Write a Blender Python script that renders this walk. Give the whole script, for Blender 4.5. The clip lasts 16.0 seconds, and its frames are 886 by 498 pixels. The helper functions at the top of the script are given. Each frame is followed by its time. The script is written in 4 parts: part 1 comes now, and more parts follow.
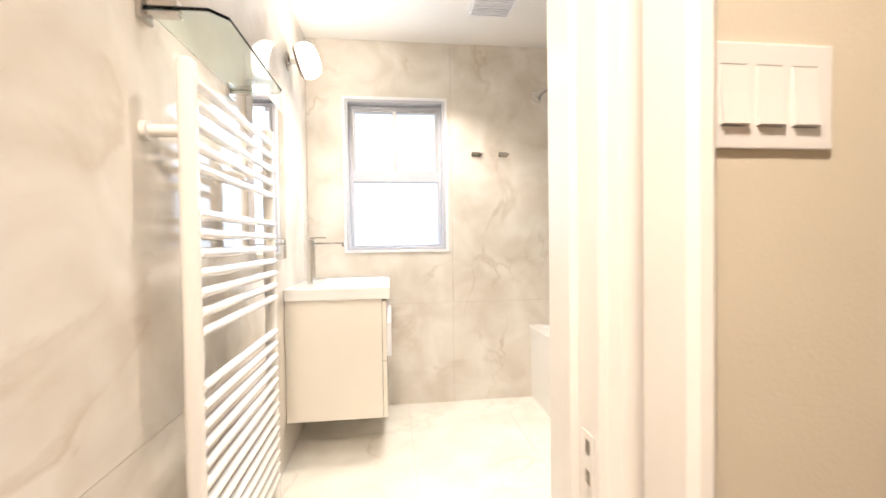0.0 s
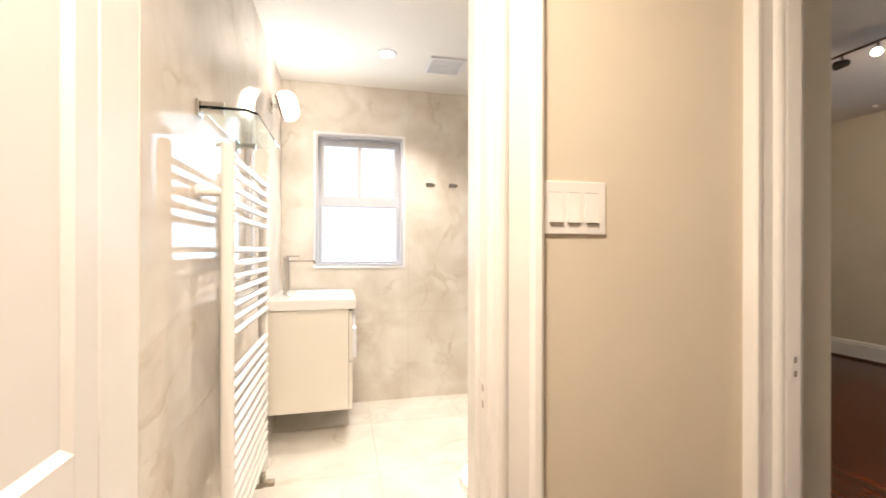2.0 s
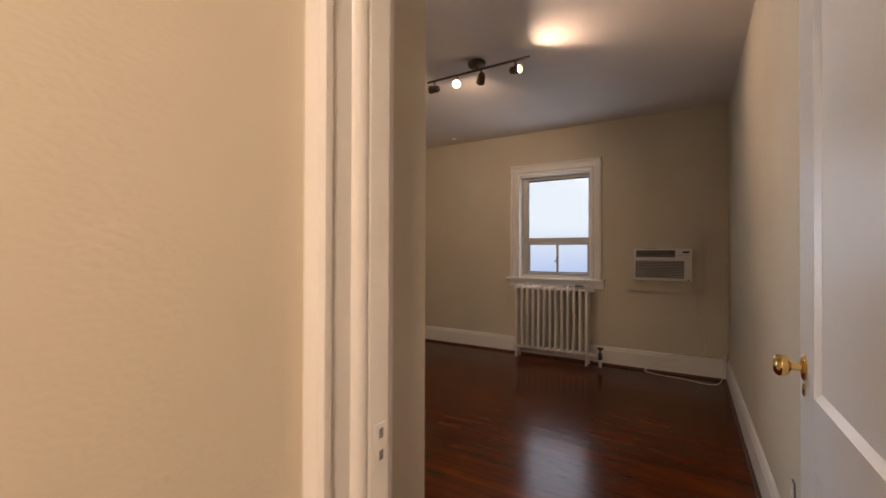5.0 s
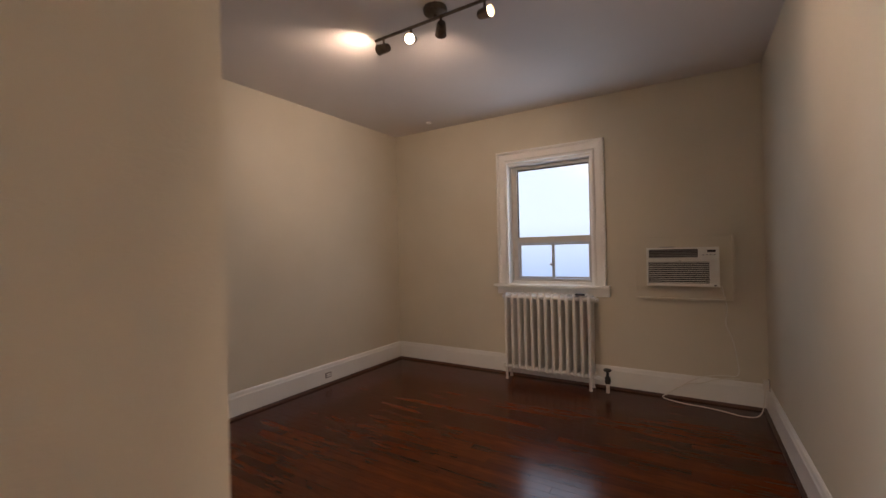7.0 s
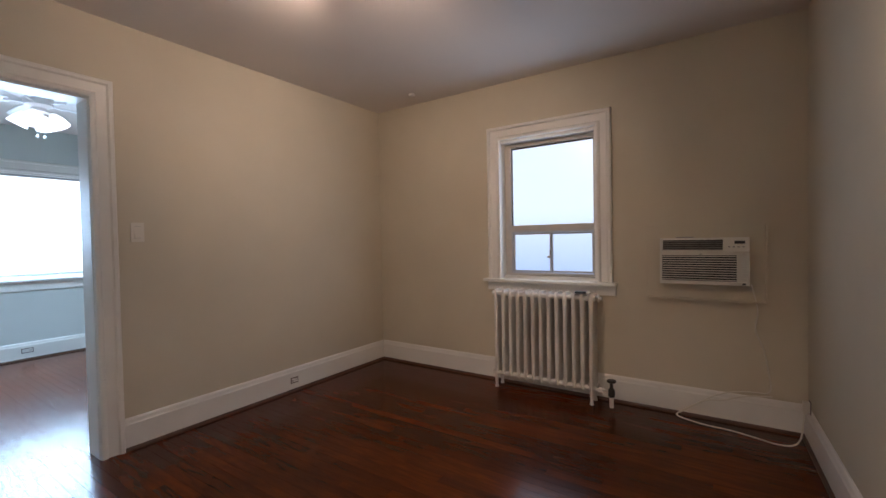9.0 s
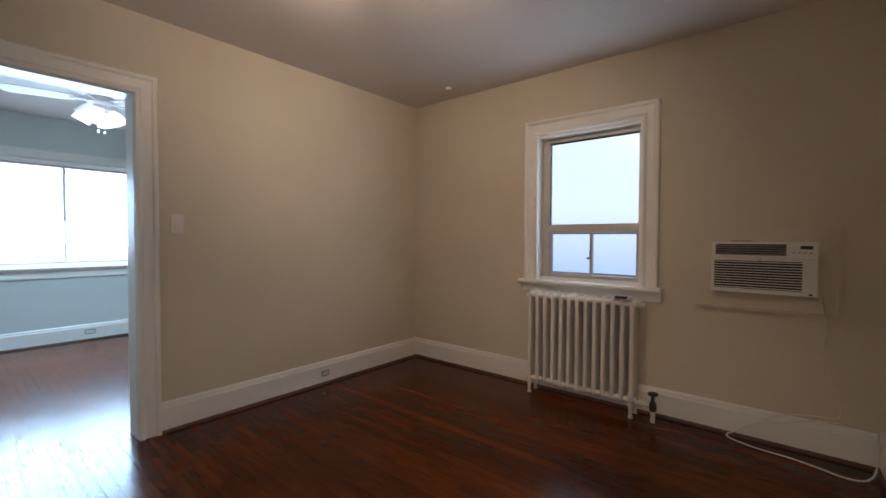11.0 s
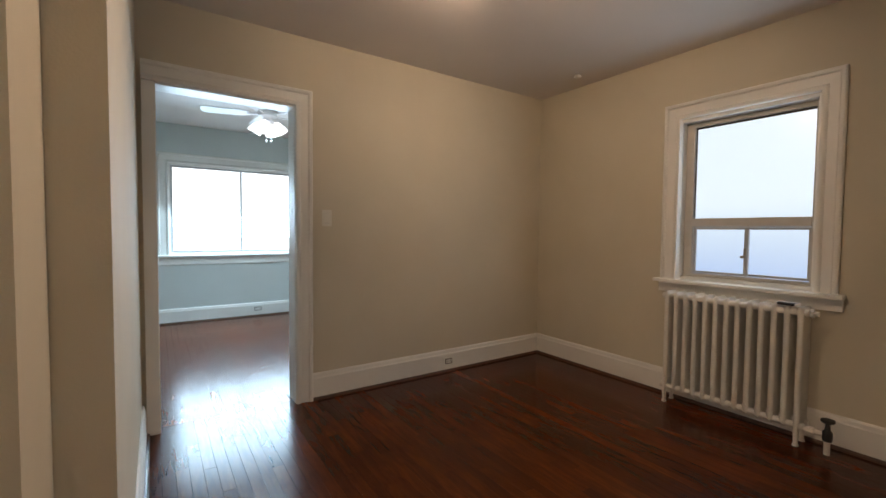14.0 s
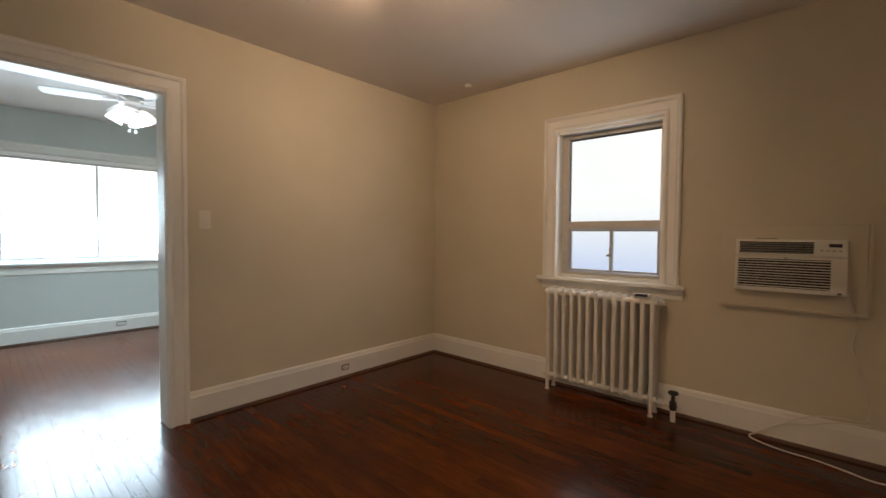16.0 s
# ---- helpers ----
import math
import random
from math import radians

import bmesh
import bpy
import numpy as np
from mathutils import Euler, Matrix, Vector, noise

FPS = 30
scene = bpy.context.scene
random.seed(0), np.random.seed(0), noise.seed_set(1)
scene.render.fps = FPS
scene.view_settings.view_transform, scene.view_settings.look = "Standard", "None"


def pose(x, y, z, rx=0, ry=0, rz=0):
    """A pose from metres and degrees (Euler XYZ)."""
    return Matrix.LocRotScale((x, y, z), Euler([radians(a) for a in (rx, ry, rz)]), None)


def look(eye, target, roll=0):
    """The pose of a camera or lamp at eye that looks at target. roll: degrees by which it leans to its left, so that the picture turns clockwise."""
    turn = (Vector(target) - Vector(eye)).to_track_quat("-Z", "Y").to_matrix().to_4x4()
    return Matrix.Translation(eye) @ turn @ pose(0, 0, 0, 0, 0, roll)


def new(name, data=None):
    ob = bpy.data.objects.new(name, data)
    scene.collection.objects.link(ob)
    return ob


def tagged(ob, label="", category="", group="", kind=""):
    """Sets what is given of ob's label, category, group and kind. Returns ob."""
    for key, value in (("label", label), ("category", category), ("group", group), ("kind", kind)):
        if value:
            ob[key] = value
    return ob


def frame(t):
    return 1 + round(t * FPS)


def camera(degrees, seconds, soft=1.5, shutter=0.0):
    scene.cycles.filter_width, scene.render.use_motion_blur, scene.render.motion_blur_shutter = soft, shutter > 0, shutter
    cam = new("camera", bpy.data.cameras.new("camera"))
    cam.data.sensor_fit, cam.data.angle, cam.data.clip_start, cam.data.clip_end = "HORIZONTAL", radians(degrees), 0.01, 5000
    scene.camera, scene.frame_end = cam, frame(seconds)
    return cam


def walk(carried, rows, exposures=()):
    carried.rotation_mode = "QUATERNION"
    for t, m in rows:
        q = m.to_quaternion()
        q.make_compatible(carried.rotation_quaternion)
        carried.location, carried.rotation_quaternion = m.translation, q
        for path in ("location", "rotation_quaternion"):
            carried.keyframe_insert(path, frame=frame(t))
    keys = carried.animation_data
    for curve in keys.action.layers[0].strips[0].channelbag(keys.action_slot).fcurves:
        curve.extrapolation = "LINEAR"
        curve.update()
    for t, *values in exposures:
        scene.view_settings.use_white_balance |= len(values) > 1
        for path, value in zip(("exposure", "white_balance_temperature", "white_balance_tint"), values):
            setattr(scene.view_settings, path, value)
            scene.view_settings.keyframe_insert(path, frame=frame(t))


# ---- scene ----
cam = camera(92.8, 16.0, shutter=0.5)
PATH = [
    (0, (0.252, 0.397, 1.055), (0.499, 2.381, 1.012), -0.8),
    (0.5, (0.282, 0.224, 1.066), (0.418, 2.218, 0.99), -0.5),
    (1, (0.259, 0.075, 1.103), (0.429, 2.068, 1.06), -0.0),
    (1.5, (0.19, -0.024, 1.121), (0.497, 1.952, 1.121), 0.3),
    (2, (0.172, -0.039, 1.121), (0.634, 1.907, 1.121), 0.1),
    (2.5, (0.216, 0.009, 1.116), (0.906, 1.886, 1.131), -0.5),
    (3, (0.284, 0.072, 1.112), (1.236, 1.83, 1.109), -0.9),
    (3.5, (0.358, 0.127, 1.115), (1.518, 1.757, 1.122), -0.7),
    (4, (0.46, 0.233, 1.126), (1.822, 1.697, 1.144), 0.0),
    (4.5, (0.599, 0.307, 1.116), (2.176, 1.537, 1.128), 0.3),
    (5, (0.773, 0.355, 1.137), (2.468, 1.416, 1.152), 0.2),
    (5.2, (0.832, 0.398, 1.146), (2.551, 1.42, 1.174), 0.1),
    (7.5, (1.727, 0.559, 1.198), (3.409, 1.641, 1.191), -1.6),
    (8, (1.883, 0.592, 1.195), (3.56, 1.681, 1.167), -1.5),
    (10.5, (2.2, 0.573, 1.197), (3.792, 1.782, 1.141), -0.0),
    (11, (2.208, 0.569, 1.191), (3.743, 1.849, 1.138), 0.2),
    (11.5, (2.209, 0.563, 1.194), (3.63, 1.97, 1.142), 0.2),
    (12, (2.194, 0.57, 1.199), (3.512, 2.073, 1.143), 0.3),
    (12.5, (2.184, 0.576, 1.191), (3.422, 2.146, 1.131), 0.4),
    (13, (2.178, 0.576, 1.186), (3.351, 2.195, 1.115), 0.4),
    (13.5, (2.174, 0.577, 1.193), (3.298, 2.229, 1.112), 0.6),
    (14, (2.162, 0.583, 1.19), (3.289, 2.234, 1.106), 0.6),
    (14.5, (2.167, 0.581, 1.186), (3.357, 2.186, 1.102), 0.6),
    (15, (2.171, 0.577, 1.179), (3.452, 2.111, 1.106), 0.3),
    (15.5, (2.175, 0.571, 1.19), (3.564, 2.008, 1.117), 0.2),
    (16, (2.183, 0.56, 1.187), (3.664, 1.902, 1.12), 0.4),
]
walk(cam, [(t, look(eye, target, roll)) for t, eye, target, roll in PATH],
     exposures=[(0.0, 0.45, 5900, 11), (2.0, 0.35, 6120, 12), (3.5, 0.16, 6350, 14), (5.0, -0.08, 7050, 22), (8.0, 0.15, 6300, 22), (10.5, 0.1, 6250, 19), (12.5, 0.05, 6650, 16), (14.0, 0.05, 7050, 16), (16.0, 0.13, 7900, 19)])

# ---- world and light ----
world = bpy.data.worlds.new("sky")
scene.world = world
world.use_nodes = True
wt = world.node_tree
sky = wt.nodes.new("ShaderNodeTexSky")
sky.sky_type, sky.sun_disc = "NISHITA", False
sky.sun_elevation, sky.sun_rotation = radians(40), radians(200)
wt.nodes["Background"].inputs["Strength"].default_value = 0.08
wt.links.new(sky.outputs["Color"], wt.nodes["Background"].inputs["Color"])

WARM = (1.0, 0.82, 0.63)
SOFT_WARM = (1.0, 0.87, 0.72)
TRACK_WARM = (1.0, 0.78, 0.57)
DAY = (0.62, 0.82, 1.0)


def area(name, m, w, h, power, colour):
    d = bpy.data.lights.new(name, "AREA")
    d.shape, d.size, d.size_y, d.energy, d.color = "RECTANGLE", w, h, power, colour
    ob = new(name, d)
    ob.matrix_world = m
    return ob


def bulb(name, place, power, colour, radius=0.04):
    d = bpy.data.lights.new(name, "POINT")
    d.energy, d.color, d.shadow_soft_size = power, colour, radius
    ob = new(name, d)
    ob.location = place
    return ob


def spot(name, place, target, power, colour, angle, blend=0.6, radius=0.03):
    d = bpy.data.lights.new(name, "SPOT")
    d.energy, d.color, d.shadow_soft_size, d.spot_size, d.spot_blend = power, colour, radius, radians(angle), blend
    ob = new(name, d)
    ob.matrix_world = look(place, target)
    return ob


area("daylight_bedroom", look((5.325, 1.76, 1.45), (4.0, 1.76, 1.45)), 0.60, 1.0, 5.0, DAY)
area("daylight_living", look((3.12, 6.79, 1.45), (3.12, 5.3, 0.2)), 1.5, 1.0, 95.0, (0.44, 0.74, 1.0))
spot("fan_light", (3.13, 5.2, 2.16), (3.13, 5.2, 0), 95.0, (0.48, 0.77, 1.0), 165, 0.5, 0.28)
area("daylight_bath", look((0.29, 3.13, 1.45), (0.29, 2.0, 1.3)), 0.5, 0.85, 5.0, DAY)
spot("bath_downlight", (0.43, 2.53, 2.295), (0.43, 2.53, 0), 78.0, SOFT_WARM, 118, 0.5, 0.03)
# fill spot added to brighten the floor and vanity; no known lamp here
spot("bath_fill_door", (0.55, 1.55, 2.295), (0.55, 1.55, 0), 44.0, SOFT_WARM, 115, 0.6, 0.04)
bulb("sconce_light", (-0.15, 2.62, 1.97), 5.0, SOFT_WARM, 0.05)
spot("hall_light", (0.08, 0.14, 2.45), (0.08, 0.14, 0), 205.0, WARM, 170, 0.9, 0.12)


# ---- materials ----
def mat(name, colour, rough=0.5, metal=0.0, second=None, scale=6.0, bump=0.0, bump_scale=120.0, stretch=(1, 1, 1),
        spread=0.35, coat=0.0, emit=None, strength=0.0):
    m = bpy.data.materials.new(name)
    m.use_nodes = True
    t, b = m.node_tree, m.node_tree.nodes["Principled BSDF"]
    b.inputs["Base Color"].default_value = (*colour, 1)
    b.inputs["Roughness"].default_value, b.inputs["Metallic"].default_value = rough, metal
    b.inputs["Coat Weight"].default_value = coat
    if emit:
        b.inputs["Emission Color"].default_value, b.inputs["Emission Strength"].default_value = (*emit, 1), strength
    co = t.nodes.new("ShaderNodeTexCoord")
    mp = t.nodes.new("ShaderNodeMapping")
    mp.inputs["Scale"].default_value = stretch
    t.links.new(co.outputs["Object"], mp.inputs["Vector"])
    if second:
        n = t.nodes.new("ShaderNodeTexNoise")
        n.inputs["Scale"].default_value, n.inputs["Detail"].default_value = scale, 8
        r = t.nodes.new("ShaderNodeValToRGB")
        r.color_ramp.elements[0].position, r.color_ramp.elements[1].position = 0.5 - spread / 2, 0.5 + spread / 2
        r.color_ramp.elements[0].color, r.color_ramp.elements[1].color = (*colour, 1), (*second, 1)
        t.links.new(mp.outputs["Vector"], n.inputs["Vector"])
        t.links.new(n.outputs["Fac"], r.inputs["Fac"])
        t.links.new(r.outputs["Color"], b.inputs["Base Color"])
    if bump:
        n2 = t.nodes.new("ShaderNodeTexNoise")
        n2.inputs["Scale"].default_value, n2.inputs["Detail"].default_value = bump_scale, 4
        u = t.nodes.new("ShaderNodeBump")
        u.inputs["Strength"].default_value, u.inputs["Distance"].default_value = bump, 0.002
        t.links.new(mp.outputs["Vector"], n2.inputs["Vector"])
        t.links.new(n2.outputs["Fac"], u.inputs["Height"])
        t.links.new(u.outputs["Normal"], b.inputs["Normal"])
    return m


M_WALL = mat("wall_paint", (0.61, 0.545, 0.425), 0.85, second=(0.65, 0.585, 0.465), scale=1.7, bump=0.25, bump_scale=160)
M_LIVING = mat("living_paint", (0.58, 0.61, 0.585), 0.55, second=(0.62, 0.65, 0.625), scale=1.7, bump=0.25, bump_scale=160)
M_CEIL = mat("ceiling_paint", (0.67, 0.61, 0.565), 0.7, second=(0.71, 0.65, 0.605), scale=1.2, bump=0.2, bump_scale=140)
M_TRIM = mat("trim_paint", (0.80, 0.77, 0.72), 0.35, second=(0.83, 0.81, 0.76), scale=5, bump=0.12, bump_scale=60)
M_DOOR = mat("door_paint", (0.78, 0.75, 0.71), 0.32, second=(0.81, 0.78, 0.74), scale=4, bump=0.12, bump_scale=50)
M_RAD = mat("radiator_paint", (0.78, 0.75, 0.70), 0.38, second=(0.70, 0.66, 0.60), scale=14, spread=0.5, bump=0.35, bump_scale=45)
M_PLASTIC = mat("white_plastic", (0.76, 0.73, 0.69), 0.35)
M_IVORY = mat("ivory_plastic", (0.74, 0.70, 0.62), 0.4, second=(0.71, 0.67, 0.59), scale=8)
M_AC = mat("ac_plastic", (0.80, 0.78, 0.72), 0.42, second=(0.76, 0.73, 0.66), scale=5)
M_BLACK = mat("black_plastic", (0.015, 0.015, 0.015), 0.4)
M_DARKSLOT = mat("dark_slot", (0.03, 0.028, 0.026), 0.7)
M_GREYTEXT = mat("grey_print", (0.30, 0.29, 0.27), 0.5)
M_BRONZE = mat("brushed_bronze", (0.16, 0.12, 0.09), 0.4, 1.0, second=(0.22, 0.17, 0.13), scale=40)
M_BRASS = mat("polished_brass", (0.83, 0.58, 0.22), 0.14, 1.0, second=(0.75, 0.50, 0.18), scale=20)
M_CHROME = mat("chrome", (0.62, 0.60, 0.57), 0.12, 1.0)
M_STEEL = mat("worn_steel", (0.50, 0.46, 0.40), 0.35, 1.0, second=(0.35, 0.30, 0.24), scale=60)
M_IRON = mat("dark_iron", (0.03, 0.027, 0.025), 0.5, 0.3)
M_ALU = mat("window_aluminium", (0.55, 0.55, 0.55), 0.4, 0.6, second=(0.48, 0.48, 0.49), scale=20)
M_VINYL = mat("white_vinyl", (0.80, 0.79, 0.80), 0.35, second=(0.77, 0.76, 0.77), scale=9)
# white vinyl greyed in its colour for the backlit shade on the frame
M_VINYL_SHADED = mat("shaded_vinyl_frame", (0.50, 0.50, 0.53), 0.4, second=(0.46, 0.46, 0.49), scale=12)
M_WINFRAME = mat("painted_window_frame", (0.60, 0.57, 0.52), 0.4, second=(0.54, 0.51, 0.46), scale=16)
M_BATHCEIL = mat("white_ceiling_paint", (0.82, 0.79, 0.75), 0.6, second=(0.80, 0.77, 0.73), scale=1.5, bump=0.15, bump_scale=140)
M_SHOE = mat("dark_shoe_moulding", (0.055, 0.028, 0.016), 0.4, second=(0.09, 0.045, 0.025), scale=12, stretch=(1, 1, 1))
M_CORD = mat("cord_plastic", (0.72, 0.68, 0.60), 0.45)
M_PORCELAIN = mat("porcelain", (0.85, 0.83, 0.79), 0.12, coat=0.5)
M_LACQUER = mat("cream_lacquer", (0.80, 0.75, 0.66), 0.22, second=(0.82, 0.77, 0.68), scale=3, coat=0.3)
M_TOWELRAIL = mat("enamel_white", (0.82, 0.79, 0.74), 0.22, coat=0.4)
M_GROUT = mat("pale_grout", (0.60, 0.56, 0.50), 0.8)
M_SUBFLOOR = mat("floor_seam", (0.02, 0.010, 0.006), 0.6)
M_MIRROR = mat("mirror", (0.92, 0.92, 0.92), 0.02, 1.0)
M_BULB = mat("lit_bulb", (1, 0.9, 0.7), 0.4, emit=(1.0, 0.78, 0.45), strength=25.0)
M_OPAL = mat("lit_opal_glass", (0.95, 0.92, 0.86), 0.25, emit=(1.0, 0.86, 0.66), strength=6.0)
M_FANGLASS = mat("lit_frosted_shade", (0.95, 0.95, 0.95), 0.3, emit=(0.86, 0.93, 1.0), strength=1.5)
M_DOWNLIGHT = mat("lit_downlight", (1, 0.95, 0.85), 0.4, emit=(1.0, 0.86, 0.66), strength=14.0)


def glow(name, low, high, strength, z0, z1):
    """Bright overcast daylight beyond a window, paler towards the top."""
    m = bpy.data.materials.new(name)
    m.use_nodes = True
    t = m.node_tree
    t.nodes.remove(t.nodes["Principled BSDF"])
    e = t.nodes.new("ShaderNodeEmission")
    g, sp, mr, mx = (t.nodes.new(k) for k in ("ShaderNodeNewGeometry", "ShaderNodeSeparateXYZ", "ShaderNodeMapRange", "ShaderNodeMix"))
    mx.data_type = "RGBA"
    mr.inputs["From Min"].default_value, mr.inputs["From Max"].default_value = z0, z1
    t.links.new(g.outputs["Position"], sp.inputs["Vector"])
    t.links.new(sp.outputs["Z"], mr.inputs["Value"])
    t.links.new(mr.outputs["Result"], mx.inputs["Factor"])
    mx.inputs["A"].default_value, mx.inputs["B"].default_value = (*low, 1), (*high, 1)
    t.links.new(mx.outputs["Result"], e.inputs["Color"])
    e.inputs["Strength"].default_value = strength
    t.links.new(e.outputs["Emission"], t.nodes["Material Output"].inputs["Surface"])
    return m


M_OUT_BED = glow("daylight_side_yard", (0.43, 0.60, 0.88), (0.76, 0.92, 1.0), 1.12, 0.85, 1.45)
M_OUT_LIV = glow("daylight_street", (0.78, 0.91, 1), (0.78, 0.91, 1), 3.0, 0.9, 2.0)
M_OUT_BATH = glow("daylight_back_yard", (0.97, 0.97, 1), (1, 1, 1), 1.05, 0.9, 2.0)


def glass(name, rough, tint):
    m = bpy.data.materials.new(name)
    m.use_nodes = True
    b = m.node_tree.nodes["Principled BSDF"]
    b.inputs["Base Color"].default_value = (*tint, 1)
    b.inputs["Roughness"].default_value, b.inputs["Transmission Weight"].default_value = rough, 1.0
    b.inputs["IOR"].default_value = 1.45
    return m


M_FROST = glass("frosted_glass", 0.22, (0.96, 0.98, 1.0))
M_CLEAR = glass("clear_glass", 0.0, (1, 1, 1))
M_SHELFGLASS = glass("green_edged_glass", 0.02, (0.86, 0.95, 0.90))


def wood_floor():
    m = bpy.data.materials.new("varnished_oak_strip")
    m.use_nodes = True
    t, b = m.node_tree, m.node_tree.nodes["Principled BSDF"]
    co, mp, info, isl = (t.nodes.new(k) for k in ("ShaderNodeNewGeometry", "ShaderNodeMapping", "ShaderNodeObjectInfo", "ShaderNodeNewGeometry"))
    add = t.nodes.new("ShaderNodeMath")
    add.operation = "ADD"
    t.links.new(info.outputs["Random"], add.inputs[0])
    t.links.new(isl.outputs["Random Per Island"], add.inputs[1])
    fr = t.nodes.new("ShaderNodeMath")
    fr.operation = "FRACT"
    t.links.new(add.outputs[0], fr.inputs[0])
    off = t.nodes.new("ShaderNodeCombineXYZ")
    sc = t.nodes.new("ShaderNodeMath")
    sc.operation, sc.inputs[1].default_value = "MULTIPLY", 37.0
    t.links.new(fr.outputs[0], sc.inputs[0])
    t.links.new(sc.outputs[0], off.inputs["Z"])
    vadd = t.nodes.new("ShaderNodeVectorMath")
    t.links.new(co.outputs["Position"], vadd.inputs[0])
    t.links.new(off.outputs["Vector"], vadd.inputs[1])
    mp.inputs["Scale"].default_value = (1.0, 0.12, 1.0)
    t.links.new(vadd.outputs["Vector"], mp.inputs["Vector"])
    n = t.nodes.new("ShaderNodeTexNoise")
    n.inputs["Scale"].default_value, n.inputs["Detail"].default_value, n.inputs["Distortion"].default_value = 38, 8, 1.0
    t.links.new(mp.outputs["Vector"], n.inputs["Vector"])
    ramp = t.nodes.new("ShaderNodeValToRGB")
    ramp.color_ramp.elements[0].position, ramp.color_ramp.elements[1].position = 0.12, 0.90
    ramp.color_ramp.elements[0].color, ramp.color_ramp.elements[1].color = (0.040, 0.0068, 0.0010, 1), (0.130, 0.0265, 0.0040, 1)
    t.links.new(n.outputs["Fac"], ramp.inputs["Fac"])
    tone = t.nodes.new("ShaderNodeMapRange")
    tone.inputs["To Min"].default_value, tone.inputs["To Max"].default_value = 0.72, 1.30
    t.links.new(fr.outputs[0], tone.inputs["Value"])
    big = t.nodes.new("ShaderNodeTexNoise")
    big.inputs["Scale"].default_value, big.inputs["Detail"].default_value = 2.2, 3
    t.links.new(co.outputs["Position"], big.inputs["Vector"])
    btone = t.nodes.new("ShaderNodeMapRange")
    btone.inputs["From Min"].default_value, btone.inputs["From Max"].default_value = 0.3, 0.7
    btone.inputs["To Min"].default_value, btone.inputs["To Max"].default_value = 0.75, 1.2
    t.links.new(big.outputs["Fac"], btone.inputs["Value"])
    mul = t.nodes.new("ShaderNodeMath")
    mul.operation = "MULTIPLY"
    t.links.new(tone.outputs["Result"], mul.inputs[0])
    t.links.new(btone.outputs["Result"], mul.inputs[1])
    col = t.nodes.new("ShaderNodeVectorMath")
    col.operation = "SCALE"
    t.links.new(ramp.outputs["Color"], col.inputs[0])
    t.links.new(mul.outputs[0], col.inputs["Scale"])
    t.links.new(col.outputs["Vector"], b.inputs["Base Color"])
    rr = t.nodes.new("ShaderNodeMapRange")
    rr.inputs["To Min"].default_value, rr.inputs["To Max"].default_value = 0.18, 0.22
    t.links.new(n.outputs["Fac"], rr.inputs["Value"])
    t.links.new(rr.outputs["Result"], b.inputs["Roughness"])
    b.inputs["Specular IOR Level"].default_value = 0.20
    u = t.nodes.new("ShaderNodeBump")
    u.inputs["Strength"].default_value, u.inputs["Distance"].default_value = 0.05, 0.0010
    t.links.new(n.outputs["Fac"], u.inputs["Height"])
    t.links.new(u.outputs["Normal"], b.inputs["Normal"])
    return m


def marble(name, dark, pale, vein, rough):
    m = bpy.data.materials.new(name)
    m.use_nodes = True
    t, b = m.node_tree, m.node_tree.nodes["Principled BSDF"]
    g = t.nodes.new("ShaderNodeNewGeometry")
    n = t.nodes.new("ShaderNodeTexNoise")
    n.inputs["Scale"].default_value, n.inputs["Detail"].default_value, n.inputs["Distortion"].default_value = 4.2, 10, 0.5
    t.links.new(g.outputs["Position"], n.inputs["Vector"])
    r = t.nodes.new("ShaderNodeValToRGB")
    r.color_ramp.elements[0].position, r.color_ramp.elements[1].position = 0.34, 0.66
    r.color_ramp.elements[0].color, r.color_ramp.elements[1].color = (*dark, 1), (*pale, 1)
    t.links.new(n.outputs["Fac"], r.inputs["Fac"])
    v = t.nodes.new("ShaderNodeTexNoise")
    v.inputs["Scale"].default_value, v.inputs["Detail"].default_value, v.inputs["Distortion"].default_value = 2.3, 7, 0.5
    t.links.new(g.outputs["Position"], v.inputs["Vector"])
    vr = t.nodes.new("ShaderNodeValToRGB")
    e = vr.color_ramp.elements
    e[0].position, e[0].color = 0.465, (0, 0, 0, 1)
    e[1].position, e[1].color = 0.50, (1, 1, 1, 1)
    x = e.new(0.52)
    x.color = (0, 0, 0, 1)
    t.links.new(v.outputs["Fac"], vr.inputs["Fac"])
    fade = t.nodes.new("ShaderNodeTexNoise")
    fade.inputs["Scale"].default_value, fade.inputs["Detail"].default_value = 3.1, 4
    t.links.new(g.outputs["Position"], fade.inputs["Vector"])
    fr = t.nodes.new("ShaderNodeMapRange")
    fr.inputs["From Min"].default_value, fr.inputs["From Max"].default_value, fr.inputs["To Max"].default_value = 0.45, 0.70, 0.55
    t.links.new(fade.outputs["Fac"], fr.inputs["Value"])
    f = t.nodes.new("ShaderNodeMath")
    f.operation = "MULTIPLY"
    t.links.new(vr.outputs["Color"], f.inputs[0])
    t.links.new(fr.outputs["Result"], f.inputs[1])
    mx = t.nodes.new("ShaderNodeMix")
    mx.data_type = "RGBA"
    t.links.new(f.outputs[0], mx.inputs["Factor"])
    t.links.new(r.outputs["Color"], mx.inputs["A"])
    mx.inputs["B"].default_value = (*vein, 1)
    t.links.new(mx.outputs["Result"], b.inputs["Base Color"])
    b.inputs["Roughness"].default_value, b.inputs["Specular IOR Level"].default_value = rough, 0.35
    return m


